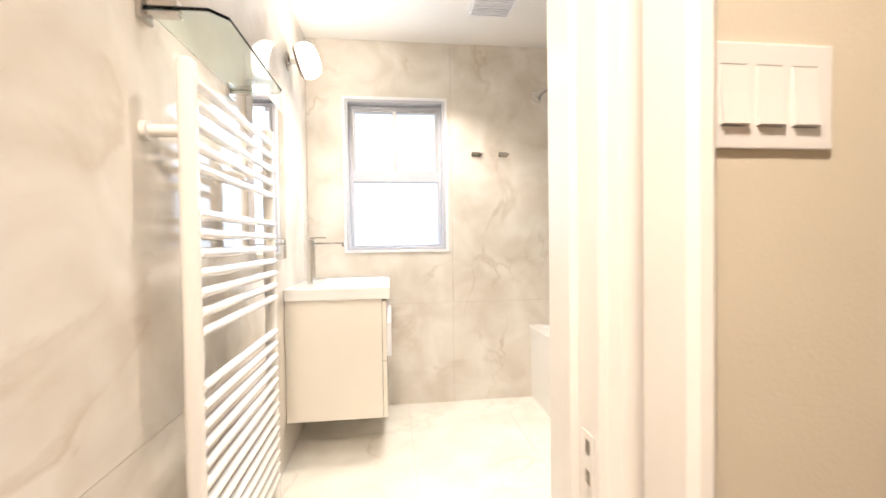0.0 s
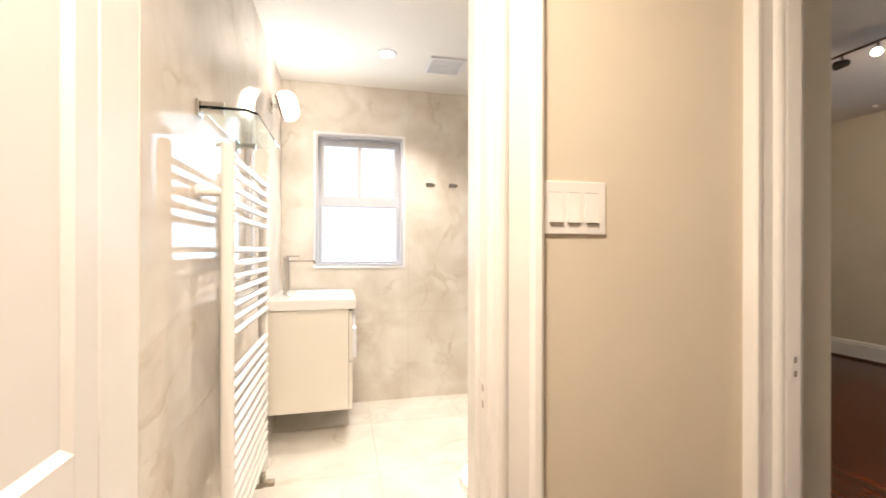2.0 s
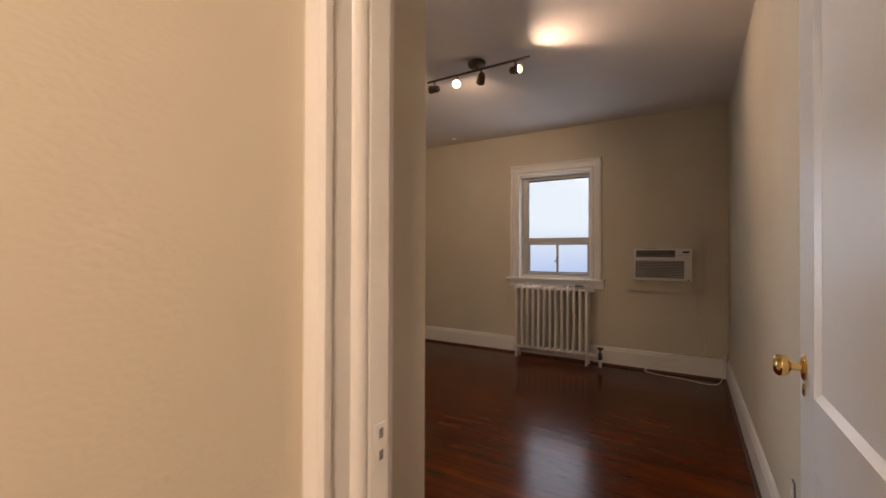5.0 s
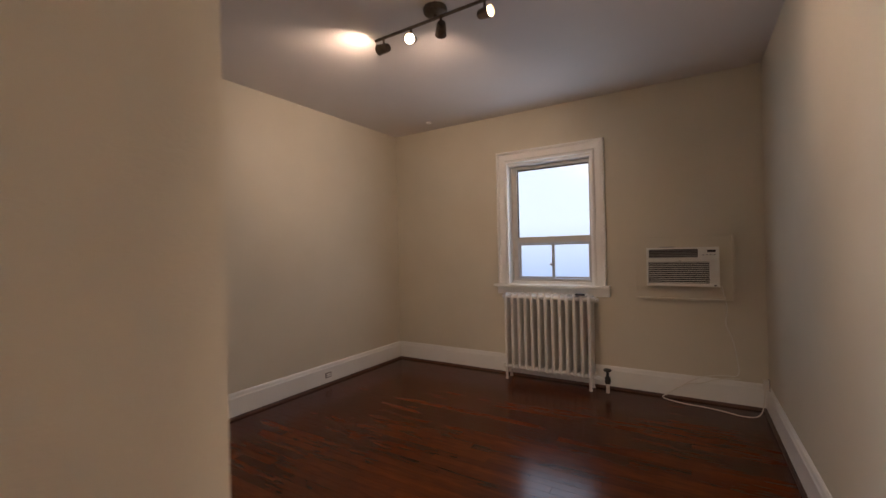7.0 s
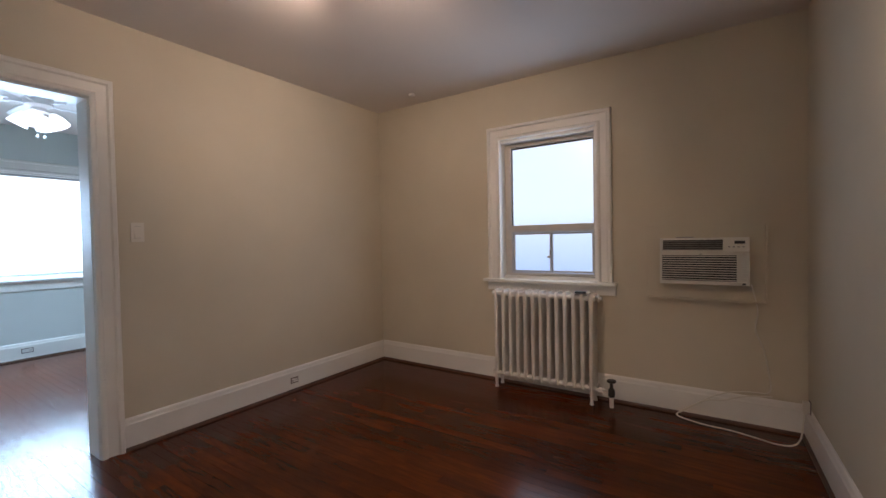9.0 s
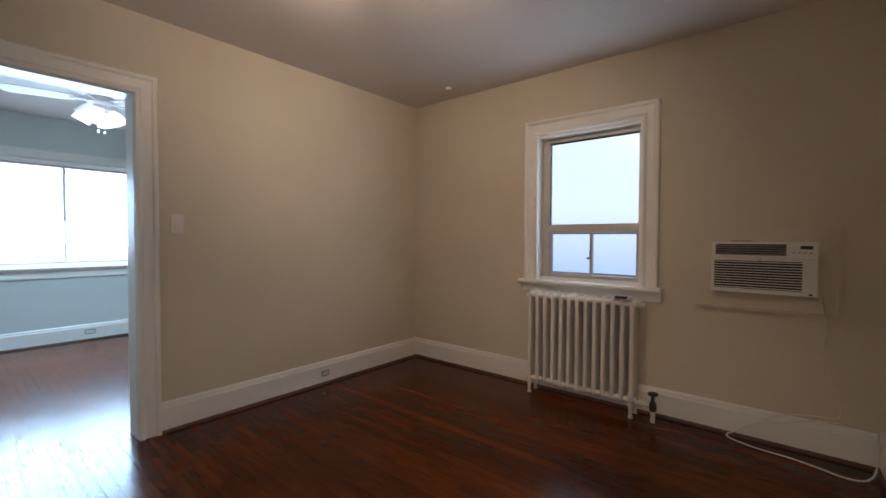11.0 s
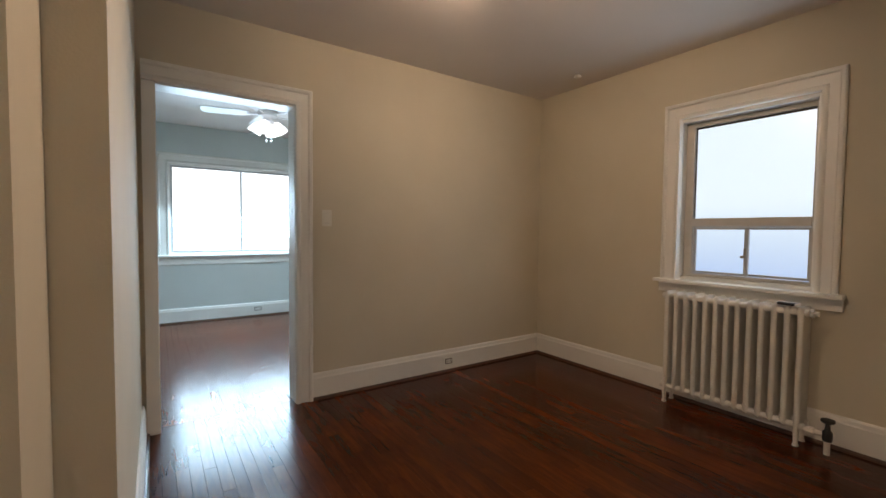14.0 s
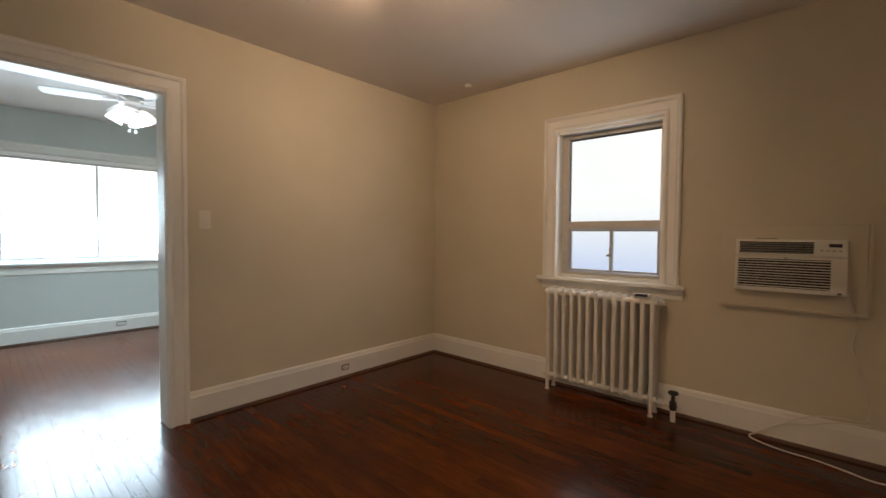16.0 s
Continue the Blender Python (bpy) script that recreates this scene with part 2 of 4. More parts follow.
M_WOOD = wood_floor()
M_MARBLE = marble("polished_beige_stone", (0.60, 0.54, 0.46), (0.73, 0.69, 0.62), (0.42, 0.32, 0.22), 0.06)
# the wall's beige stone again, paler to hold the strong lamp light on the floor
M_MARBLE_LIT = marble("lit_beige_stone_floor", (0.72, 0.68, 0.60), (0.82, 0.79, 0.72), (0.58, 0.48, 0.37), 0.25)


# ---- builders ----
def add_box(bm, x0, x1, y0, y1, z0, z1, m=None):
    r = bmesh.ops.create_cube(bm, size=1)
    k = Matrix.Translation(((x0 + x1) / 2, (y0 + y1) / 2, (z0 + z1) / 2)) @ Matrix.Diagonal((abs(x1 - x0), abs(y1 - y0), abs(z1 - z0), 1))
    bmesh.ops.transform(bm, matrix=(m @ k) if m else k, verts=r["verts"])
    return r["verts"]


def add_cyl(bm, a, b, r, r2=None, seg=20):
    a, b = Vector(a), Vector(b)
    d = b - a
    res = bmesh.ops.create_cone(bm, segments=seg, radius1=r, radius2=r if r2 is None else r2, depth=d.length, cap_ends=True)
    q = d.to_track_quat("Z", "Y").to_matrix().to_4x4()
    bmesh.ops.transform(bm, matrix=Matrix.Translation((a + b) / 2) @ q, verts=res["verts"])
    return res["verts"]


def add_ball(bm, c, r, scale=(1, 1, 1), seg=20):
    res = bmesh.ops.create_uvsphere(bm, u_segments=seg, v_segments=seg // 2 + 2, radius=r)
    bmesh.ops.transform(bm, matrix=Matrix.Translation(c) @ Matrix.Diagonal((*scale, 1)), verts=res["verts"])


def lathe(bm, profile, m, seg=24):
    """Revolve (radius, height) pairs round z, then place by m."""
    rings = []
    for r, h in profile:
        rings.append([bm.verts.new(m @ Vector((max(r, 1e-4) * math.cos(2 * math.pi * i / seg), max(r, 1e-4) * math.sin(2 * math.pi * i / seg), h))) for i in range(seg)])
    for p, q in zip(rings, rings[1:]):
        for i in range(seg):
            bm.faces.new((p[i], p[(i + 1) % seg], q[(i + 1) % seg], q[i]))
    bmesh.ops.recalc_face_normals(bm, faces=bm.faces)


def link(name, bm, material, parent=None, bevel=0.0, smooth=False, label=""):
    if bevel:
        es = [e for e in bm.edges if len(e.link_faces) == 2 and e.calc_face_angle(0) > 0.6]
        bmesh.ops.bevel(bm, geom=es, offset=bevel, segments=2, affect="EDGES", profile=0.6, clamp_overlap=True)
    me = bpy.data.meshes.new(name)
    bm.to_mesh(me)
    bm.free()
    me.materials.append(material)
    if smooth:
        for p in me.polygons:
            p.use_smooth = True
        me.set_sharp_from_angle(angle=radians(40))
    ob = new(name, me)
    ob.parent = parent
    if label:
        ob["label"] = label
    return ob


def part(name, bm, material, parent, label="", bevel=0.0, smooth=False):
    return link(name, bm, material, parent, bevel, smooth, label)


def boxes(name, dims, material, parent=None, bevel=0.0, label=""):
    bm = bmesh.new()
    for d in dims:
        add_box(bm, *d)
    return link(name, bm, material, parent, bevel, False, label)


def thing(name, place, label, category, group=""):
    ob = new(name)
    ob.empty_display_size = 0.05
    return tagged(ob, label, category, group)


def setting(name, dims, material, label, category, bevel=0.0):
    return tagged(boxes(name, dims, material, None, bevel), label, category, kind="structure")


def cut_wall(name, axis, a0, a1, b0, b1, z0, z1, holes, material, label):
    """A wall from a0 to a1 along axis, b0 to b1 thick, with rectangular holes (a, a, z, z)."""
    xs = sorted({a0, a1, *[h[0] for h in holes], *[h[1] for h in holes]})
    dims = []
    for p, q in zip(xs, xs[1:]):
        mid, spans = (p + q) / 2, [(z0, z1)]
        for h in holes:
            if h[0] < mid < h[1]:
                spans = [s for lo, hi in spans for s in ((lo, min(hi, h[2])), (max(lo, h[3]), hi)) if s[1] - s[0] > 1e-4]
        for lo, hi in spans:
            dims.append((p, q, b0, b1, lo, hi) if axis == "x" else (b0, b1, p, q, lo, hi))
    ob = setting(name, dims, material, label, "wall")
    bm = bmesh.new()
    bm.from_mesh(ob.data)
    bmesh.ops.remove_doubles(bm, verts=bm.verts, dist=1e-4)
    bm.to_mesh(ob.data)
    bm.free()
    return ob


def tube(name, points, radius, material, parent=None, label=""):
    cu = bpy.data.curves.new(name, "CURVE")
    cu.dimensions, cu.bevel_depth, cu.bevel_resolution, cu.resolution_u = "3D", radius, 3, 8
    sp = cu.splines.new("NURBS")
    sp.points.add(len(points) - 1)
    for p, q in zip(sp.points, points):
        p.co = (*q, 1)
    sp.use_endpoint_u, sp.order_u = True, 3
    tmp = bpy.data.objects.new(name, cu)
    scene.collection.objects.link(tmp)
    me = bpy.data.meshes.new_from_object(tmp.evaluated_get(bpy.context.evaluated_depsgraph_get()))
    bpy.data.objects.remove(tmp)
    me.materials.clear()
    me.materials.append(material)
    for p in me.polygons:
        p.use_smooth = True
    ob = new(name, me)
    ob.parent = parent
    if label:
        ob["label"] = label
    return ob


# ---- plan ----
CEIL, BCEIL = 2.48, 2.31
WX, AY = 5.30, 3.50            # bedroom window wall, wall to the living room
HY, BY0 = 0.845, 0.985         # hall wall faces
BW = 3.10                      # bathroom window wall
LY = 6.80                      # living room window wall
BX = -0.25                     # bathroom tiled side wall
CX, CY, EX, RY = 2.086, 1.717, 1.984, 1.48   # corner of the closet block and the step beside it


def right_y(x):
    return 0.02 + 0.0325 * x


# bedroom shell
cut_wall("wall_east", "y", -0.2, AY + 0.16, WX, WX + 0.22, 0, CEIL, [(1.375, 2.17, 0.86, 2.0)], M_WALL,
         "warm beige painted bedroom wall with a window")
cut_wall("wall_north", "x", CX, WX, AY, AY + 0.15, 0, CEIL, [(2.16, 2.955, 0, 2.02)], M_WALL,
         "warm beige painted wall with a cased doorway")
bm = bmesh.new()
RW = Matrix.Translation((1.36, right_y(1.36), 0)) @ Matrix.Rotation(math.atan(0.0325), 4, "Z")
add_box(bm, 0.0, 4.2, -0.15, 0, 0, CEIL, RW)
tagged(link("wall_south", bm, M_WALL), "warm beige painted bedroom side wall", "wall", kind="structure")
setting("wall_closet", [(1.445, CX, CY, CY + 0.12, 0, CEIL), (1.445, EX, RY, CY - 0.001, 0, CEIL)], M_WALL,
        "beige painted wall with a shallow step beside the doorway", "wall")
setting("wall_block", [(1.96, CX, CY + 0.12, AY + 0.15, 0, CEIL)], M_WALL, "beige painted side wall leading to the doorway", "wall")
setting("wall_recess", [(1.36, 1.445, BY0, 1.1125, 0, CEIL), (1.36, 1.878, 1.113, RY - 0.0005, 0, CEIL)], M_WALL, "beige painted return wall", "wall")
cut_wall("wall_hall", "x", -1.1, 1.340, HY, BY0, 0, CEIL, [(BX - 0.02, 0.50, 0, 2.03)], M_WALL, "warm beige painted hall wall with a light switch")
setting("wall_over_door", [(1.36, 1.445, right_y(1.4), BY0, 2.04, CEIL), (1.3405, 1.3595, HY, BY0, 0, CEIL)], M_WALL, "beige painted wall above the bedroom door", "wall")
setting("wall_hall_side", [(1.36, 1.445, -1.2, right_y(1.4) - 0.16, 0, CEIL), (1.36, 1.445, right_y(1.4) - 0.16, right_y(1.36), 2.04, CEIL)], M_WALL, "beige painted hall side wall", "wall")
setting("wall_hall_back", [(-1.1, 1.36, -1.2, -1.08, 0, CEIL), (-1.22, -1.1, -1.2, BY0, 0, CEIL)], M_WALL, "beige painted hall end wall", "wall")
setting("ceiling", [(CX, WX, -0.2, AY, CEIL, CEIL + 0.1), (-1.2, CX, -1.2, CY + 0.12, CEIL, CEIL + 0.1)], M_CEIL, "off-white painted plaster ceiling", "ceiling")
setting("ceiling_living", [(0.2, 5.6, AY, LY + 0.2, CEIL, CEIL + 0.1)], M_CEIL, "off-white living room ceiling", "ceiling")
setting("ceiling_bath", [(BX, 1.95, BY0, BW, BCEIL, BCEIL + 0.08)], M_BATHCEIL, "white painted bathroom ceiling", "ceiling")

# living room shell
cut_wall("wall_living_north", "x", 0.2, 5.6, LY, LY + 0.2, 0, CEIL, [(2.30, 3.96, 0.86, 2.0)], M_LIVING, "pale painted living room wall with a wide window")
setting("wall_living_west", [(0.2, 0.34, AY + 0.15, LY, 0, CEIL)], M_LIVING, "pale painted living room end wall", "wall")
setting("wall_living_east", [(5.46, 5.6, AY + 0.16, LY, 0, CEIL)], M_LIVING, "pale painted living room side wall", "wall")
setting("wall_living_south", [(0.34, 1.96, AY, AY + 0.15, 0, CEIL)], M_LIVING, "pale painted living room partition wall", "wall")

# bathroom shell
cut_wall("wall_bath_north", "x", -0.4, 1.96, BW + 0.01, BW + 0.20, 0, CEIL, [(-0.02, 0.612, 0.995, 1.945)], M_GROUT, "bathroom window wall behind stone tiles")
setting("wall_bath_west", [(-0.40, BX - 0.01, BY0, BW + 0.01, 0, CEIL)], M_GROUT, "bathroom side wall behind stone tiles", "wall")
setting("wall_bath_east", [(1.85, 1.96, 1.64, BW + 0.01, 0, CEIL), (1.33, 1.359, BY0 + 0.001, 1.6, 0, CEIL)], M_MARBLE, "beige stone tiled bathroom wall", "wall")
setting("wall_bath_door", [(1.33, 1.96, CY + 0.1215, CY + 0.16, 0, CEIL), (1.33, 1.444, 1.60, CY + 0.12, 0, CEIL)], M_MARBLE, "beige stone tiled bathroom return wall", "wall")

# floors
floor = setting("floor", [(1.43, WX, -0.1, AY + 0.07, -0.06, -0.008)], M_SUBFLOOR, "dark red-brown varnished oak strip floor with a satin gloss", "floor")
floor_living = setting("floor_living", [(0.2, 5.6, AY + 0.07, LY + 0.1, -0.06, -0.008)], M_SUBFLOOR, "varnished oak strip floor shining in window light", "floor")
floor_hall = setting("floor_hall", [(-1.2, 1.43, -1.2, BY0 - 0.07, -0.06, -0.008)], M_SUBFLOOR, "dark varnished oak strip hall floor", "floor")
floor_bath = setting("floor_bath", [(-0.35, 1.9, BY0 - 0.07, BW + 0.05, -0.06, -0.004)], M_GROUT, "beige stone tiled bathroom floor, coloured as brightly lit", "floor")


# ---- trim ----
def baseboard(name, x0, y0, x1, y1, side):
    """A tall painted baseboard with a cove top and a dark shoe, along a line; side: which way the room lies."""
    a, b = Vector((x0, y0, 0)), Vector((x1, y1, 0))
    d = (b - a)
    n = Vector((-d.y, d.x, 0)).normalized() * side
    prof = [(0.0, 0.0), (0.020, 0.0), (0.020, 0.150), (0.016, 0.158), (0.013, 0.176), (0.006, 0.187), (0.0, 0.187)]
    shoe = [(0.0205, 0.0), (0.036, 0.0), (0.035, 0.010), (0.029, 0.018), (0.0205, 0.020)]
    made = None
    for nm, pr, m in ((name, prof, M_TRIM), ("shoe_moulding", shoe, M_SHOE)):
        bm = bmesh.new()
        ra = [bm.verts.new(a + n * o + Vector((0, 0, h))) for o, h in pr]
        rb = [bm.verts.new(b + n * o + Vector((0, 0, h))) for o, h in pr]
        for i in range(len(pr)):
            j = (i + 1) % len(pr)
            bm.faces.new((ra[i], ra[j], rb[j], rb[i]))
        bm.faces.new(ra)
        bm.faces.new(rb[::-1])
        bmesh.ops.recalc_face_normals(bm, faces=bm.faces)
        ob = link(nm, bm, m, made)
        if made is None:
            made = tagged(ob, "tall white painted baseboard with a dark shoe moulding", "baseboard", kind="structure")
        else:
            ob["label"] = "dark-stained shoe moulding"
    return made


baseboard("baseboard_north", 3.055, AY, WX, AY, -1)
baseboard("baseboard_east", WX, AY - 0.02, WX, right_y(WX), -1)
baseboard("baseboard_south", 1.62, right_y(1.62), WX - 0.02, right_y(WX - 0.02), 1)
baseboard("baseboard_block", CX, CY, CX, AY - 0.025, -1)
baseboard("baseboard_living", 0.34, LY, 5.46, LY, -1)


def casing_strip(parent, name, a, b, inner, out, width, thick=0.022, m0=0, m1=0):
    """Flat casing with a raised outer back-band and a rounded inner bead, from a to b; inner: direction to the opening; out: to the room."""
    a, b, u, n = Vector(a), Vector(b), Vector(inner).normalized(), Vector(out).normalized()
    prof = [(0, 0), (0, thick + 0.007), (0.008, thick + 0.013), (0.022, thick + 0.011), (0.030, thick), (width - 0.034, thick - 0.004),
            (width - 0.028, thick + 0.004), (width - 0.014, thick + 0.008), (width - 0.004, thick + 0.004), (width, thick - 0.010), (width, 0)]
    bm = bmesh.new()
    w = (b - a).normalized()
    ra = [bm.verts.new(a + w * p * m0 + u * p + n * q) for p, q in prof]
    rb = [bm.verts.new(b - w * p * m1 + u * p + n * q) for p, q in prof]
    for i in range(len(prof)):
        j = (i + 1) % len(prof)
        bm.faces.new((ra[i], ra[j], rb[j], rb[i]))
    bm.faces.new(ra)
    bm.faces.new(rb[::-1])
    bmesh.ops.recalc_face_normals(bm, faces=bm.faces)
    return part(name, bm, M_TRIM, parent, "", 0, True)


# doorway between bedroom and living room
dw = tagged(boxes("door_1", [(2.16, 2.175, AY - 0.004, AY + 0.154, 0, 2.02), (2.94, 2.955, AY - 0.004, AY + 0.154, 0, 2.02), (2.175, 2.94, AY - 0.004, AY + 0.154, 2.005, 2.02)], M_TRIM, None, 0.002),
            "white painted open doorway with moulded casing to the living room", "doorway", kind="structure")
casing_strip(dw, "casing", (3.055, AY, 0), (3.055, AY, 2.125), (-1, 0, 0), (0, -1, 0), 0.112, m1=1)
casing_strip(dw, "casing", (2.107, AY, 2.125), (3.055, AY, 2.125), (0, 0, -1), (0, -1, 0), 0.112, m1=1)
boxes("casing", [(2.107, 2.172, AY - 0.022, AY - 0.0045, 0, 2.012)], M_TRIM, dw, 0.002)
casing_strip(dw, "casing", (3.055, AY + 0.15, 0), (3.055, AY + 0.15, 2.125), (-1, 0, 0), (0, 1, 0), 0.112)
boxes("hinge_leaf", [(2.1755, 2.178, AY + 0.05, AY + 0.075, 0.02, 0.12), ], M_STEEL, dw)

# bathroom doorway
db = tagged(boxes("door_2", [(0.481, 0.50, HY - 0.004, BY0 + 0.004, 0, 2.03), (BX - 0.02, BX - 0.002, HY - 0.004, BY0 + 0.004, 0, 2.03), (BX - 0.002, 0.481, HY - 0.004, BY0 + 0.004, 2.012, 2.03)], M_TRIM, None, 0.002),
            "cream painted bathroom door frame with a strike plate", "door frame", kind="structure")
casing_strip(db, "casing", (0.604, HY, 0), (0.604, HY, 2.13), (-1, 0, 0), (0, -1, 0), 0.112)
boxes("door_stop", [(0.469, 0.481, HY + 0.045, HY + 0.080, 0, 2.01)], M_TRIM, db, 0.002)


def strike(parent, m):
    bm = bmesh.new()
    add_box(bm, -0.0012, 0.0, -0.016, 0.016, -0.035, 0.035, m)
    plate = part("strike_plate", bm, M_TRIM, parent, "painted-over metal strike plate", 0.001)
    bm = bmesh.new()
    add_box(bm, -0.0018, -0.0013, -0.006, 0.004, 0.010, 0.026, m)
    add_box(bm, -0.0018, -0.0013, -0.006, 0.004, -0.026, -0.010, m)
    part("latch_hole", bm, M_STEEL, plate)


strike(db, pose(0.4808, HY + 0.022, 0.79))

# bedroom door frame
dr = tagged(boxes("door_3", [(1.3595, 1.385, HY + 0.001, BY0 - 0.001, 0, 2.019), (1.352, 1.449, right_y(1.43) + 0.005, HY - 0.001, 2.02, 2.039), (1.352, 1.449, right_y(1.43) - 0.015, right_y(1.43) + 0.003, 0, 2.02)], M_TRIM, None, 0.002),
            "cream painted bedroom door frame", "door frame", kind="structure")
casing_strip(dr, "casing", (1.180, HY, 0), (1.180, HY, 2.13), (1, 0, 0), (0, -1, 0), 0.110)
boxes("door_stop", [(1.2905, 1.341, HY - 0.026, HY - 0.001, 0, 2.03)], M_TRIM, dr, 0.003)
strike(dr, pose(1.318, HY - 0.0262, 0.816, 0, 0, 90))


# ---- doors ----
def door_leaf(name, m, width, height, label, knob_at=None, st=0.105):
    """Panelled leaf in its own frame: hinge at x 0, face to +y, a lower and a tall upper panel."""
    d = thing(name, None, label, "door")
    t = 0.035
    zs = [0.008, 0.22, 0.61, 0.785, height - 0.12, height]
    bm = bmesh.new()
    for x0, x1, z0, z1 in ((0, st, zs[0], height), (width - st, width, zs[0], height), (st, width - st, zs[0], zs[1]),
                           (st, width - st, zs[2], zs[3]), (st, width - st, zs[4], height)):
        add_box(bm, x0, x1, -t, 0, z0, z1, m)
    part("leaf_frame", bm, M_DOOR, d, "", 0.001)
    for z0, z1 in ((zs[1], zs[2]), (zs[3], zs[4])):
        bm = bmesh.new()
        add_box(bm, st, width - st, -t + 0.010, -0.012, z0, z1, m)
        p = part("panel", bm, M_DOOR, d)
        bm = bmesh.new()
        o, w = [(st, z0), (width - st, z0), (width - st, z1), (st, z1)], 0.016
        i = [(st + w, z0 + w), (width - st - w, z0 + w), (width - st - w, z1 - w), (st + w, z1 - w)]
        vo = [bm.verts.new(m @ Vector((x, -0.001, z))) for x, z in o]
        vi = [bm.verts.new(m @ Vector((x, -0.0115, z))) for x, z in i]
        for k in range(4):
            bm.faces.new((vo[k], vo[(k + 1) % 4], vi[(k + 1) % 4], vi[k]))
        part("panel_moulding", bm, M_DOOR, p)
    if knob_at:
        kx, kz = knob_at
        k = m @ Matrix.Translation((kx, 0, kz)) @ Matrix.Rotation(radians(-90), 4, "X")
        bm = bmesh.new()
        lathe(bm, [(0, 0), (0.026, 0), (0.027, 0.003), (0.022, 0.007), (0.014, 0.009), (0, 0.009)], k @ Matrix.Diagonal((0.8, 1.3, 1, 1)))
        rose = part("rose", bm, M_BRASS, d, "polished brass rose", 0, True)
        bm = bmesh.new()
        lathe(bm, [(0, 0.008), (0.011, 0.008), (0.010, 0.026), (0.012, 0.030), (0.020, 0.033), (0.0275, 0.041), (0.029, 0.050), (0.0275, 0.058), (0.020, 0.065), (0, 0.067)], k)
        part("knob", bm, M_BRASS, d, "round polished brass knob", 0, True)
        bm = bmesh.new()
        lathe(bm, [(0, 0), (0.014, 0), (0.014, 0.003), (0.010, 0.005), (0, 0.005)], k @ Matrix.Translation((0, 0.058, 0)) @ Matrix.Diagonal((0.75, 1.25, 1, 1)))
        part("keyhole_cover", bm, M_BRASS, d, "brass keyhole escutcheon", 0, True)
    return d


DM = Matrix.Translation((1.47, right_y(1.47) + 0.046, 0)) @ Matrix.Rotation(math.atan(0.0325), 4, "Z")
door_leaf("bedroom_door", DM, 0.80, 2.01, "off-white painted panel door standing open against the wall", (0.745, 0.838), 0.15)
door_leaf("bathroom_door", Matrix.Translation((BX - 0.004, 0.838, 0)) @ Matrix.Rotation(radians(-90), 4, "Z"), 0.72, 2.0,
          "cream painted panel door folded open into the hall", None, 0.068)

# ---- windows ----
win = tagged(boxes("window_1", [(WX - 0.001, WX + 0.20, 1.375, 1.393, 0.86, 2.0), (WX - 0.001, WX + 0.20, 2.145, 2.17, 0.86, 2.0), (WX - 0.001, WX + 0.20, 1.393, 2.145, 1.98, 2.0), (WX + 0.03, WX + 0.20, 1.393, 2.145, 0.86, 0.885)], M_TRIM, None, 0.002),
             "white cased window with frosted panes above a radiator", "window", kind="structure")
casing_strip(win, "casing", (WX, 2.262, 0.86), (WX, 2.262, 2.118), (0, -1, 0), (-1, 0, 0), 0.115, m1=1)
casing_strip(win, "casing", (WX, 1.270, 0.86), (WX, 1.270, 2.118), (0, 1, 0), (-1, 0, 0), 0.110, m1=0.115 / 0.110)
casing_strip(win, "casing", (WX, 1.270, 2.118), (WX, 2.262, 2.118), (0, 0, -1), (-1, 0, 0), 0.115, m0=0.110 / 0.115, m1=1)
boxes("window_sill", [(WX - 0.075, WX + 0.03, 1.237, 2.295, 0.838, 0.862)], M_TRIM, win, 0.006)
boxes("apron", [(WX - 0.020, WX - 0.001, 1.245, 2.275, 0.765, 0.8375)], M_TRIM, win, 0.004)
FX = WX + 0.07
FY0, FY1, FM = 1.418, 2.092, 1.752
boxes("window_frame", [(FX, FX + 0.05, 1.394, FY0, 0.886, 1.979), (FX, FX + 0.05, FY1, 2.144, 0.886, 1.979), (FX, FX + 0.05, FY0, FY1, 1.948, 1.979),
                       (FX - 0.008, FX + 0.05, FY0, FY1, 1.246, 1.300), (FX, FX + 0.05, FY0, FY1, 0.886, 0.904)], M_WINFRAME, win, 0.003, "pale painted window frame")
boxes("track", [(FX - 0.004, FX + 0.004, FY0, FY1, 1.238, 1.2455), (FX - 0.004, FX + 0.004, FY0, FY1, 0.9045, 0.911), (FX - 0.004, FX + 0.004, FY1 - 0.008, FY1, 0.9115, 1.2375)], M_ALU, win, 0.001, "grey metal sliding track")
# black strips edging the upper pane; the top one stands in for a shadow line
boxes("pane_edge", [(FX + 0.022, FX + 0.029, FY0, FY1, 1.936, 1.9475), (FX + 0.022, FX + 0.029, FY1 - 0.006, FY1, 1.301, 1.9355), (FX + 0.022, FX + 0.029, FY0, FY0 + 0.004, 1.301, 1.9355)], M_BLACK, win, 0, "dark edge strips round the pane, the top one a painted shadow line")


def sash(x, ya, yb, stile_a, stile_b):
    """One sliding sash: two stiles and two rails round a frosted pane."""
    sh = boxes("sash", [(x, x + 0.018, ya, ya + stile_a, 0.912, 1.237), (x, x + 0.018, yb - stile_b, yb, 0.912, 1.237),
                        (x, x + 0.018, ya + stile_a, yb - stile_b, 0.912, 0.927), (x, x + 0.018, ya + stile_a, yb - stile_b, 1.222, 1.237)], M_ALU, win, 0.002)
    g = boxes("pane", [(x + 0.008, x + 0.012, ya + stile_a, yb - stile_b, 0.927, 1.222)], M_FROST, sh, 0, "frosted glass pane")
    g.visible_shadow = False
    return sh


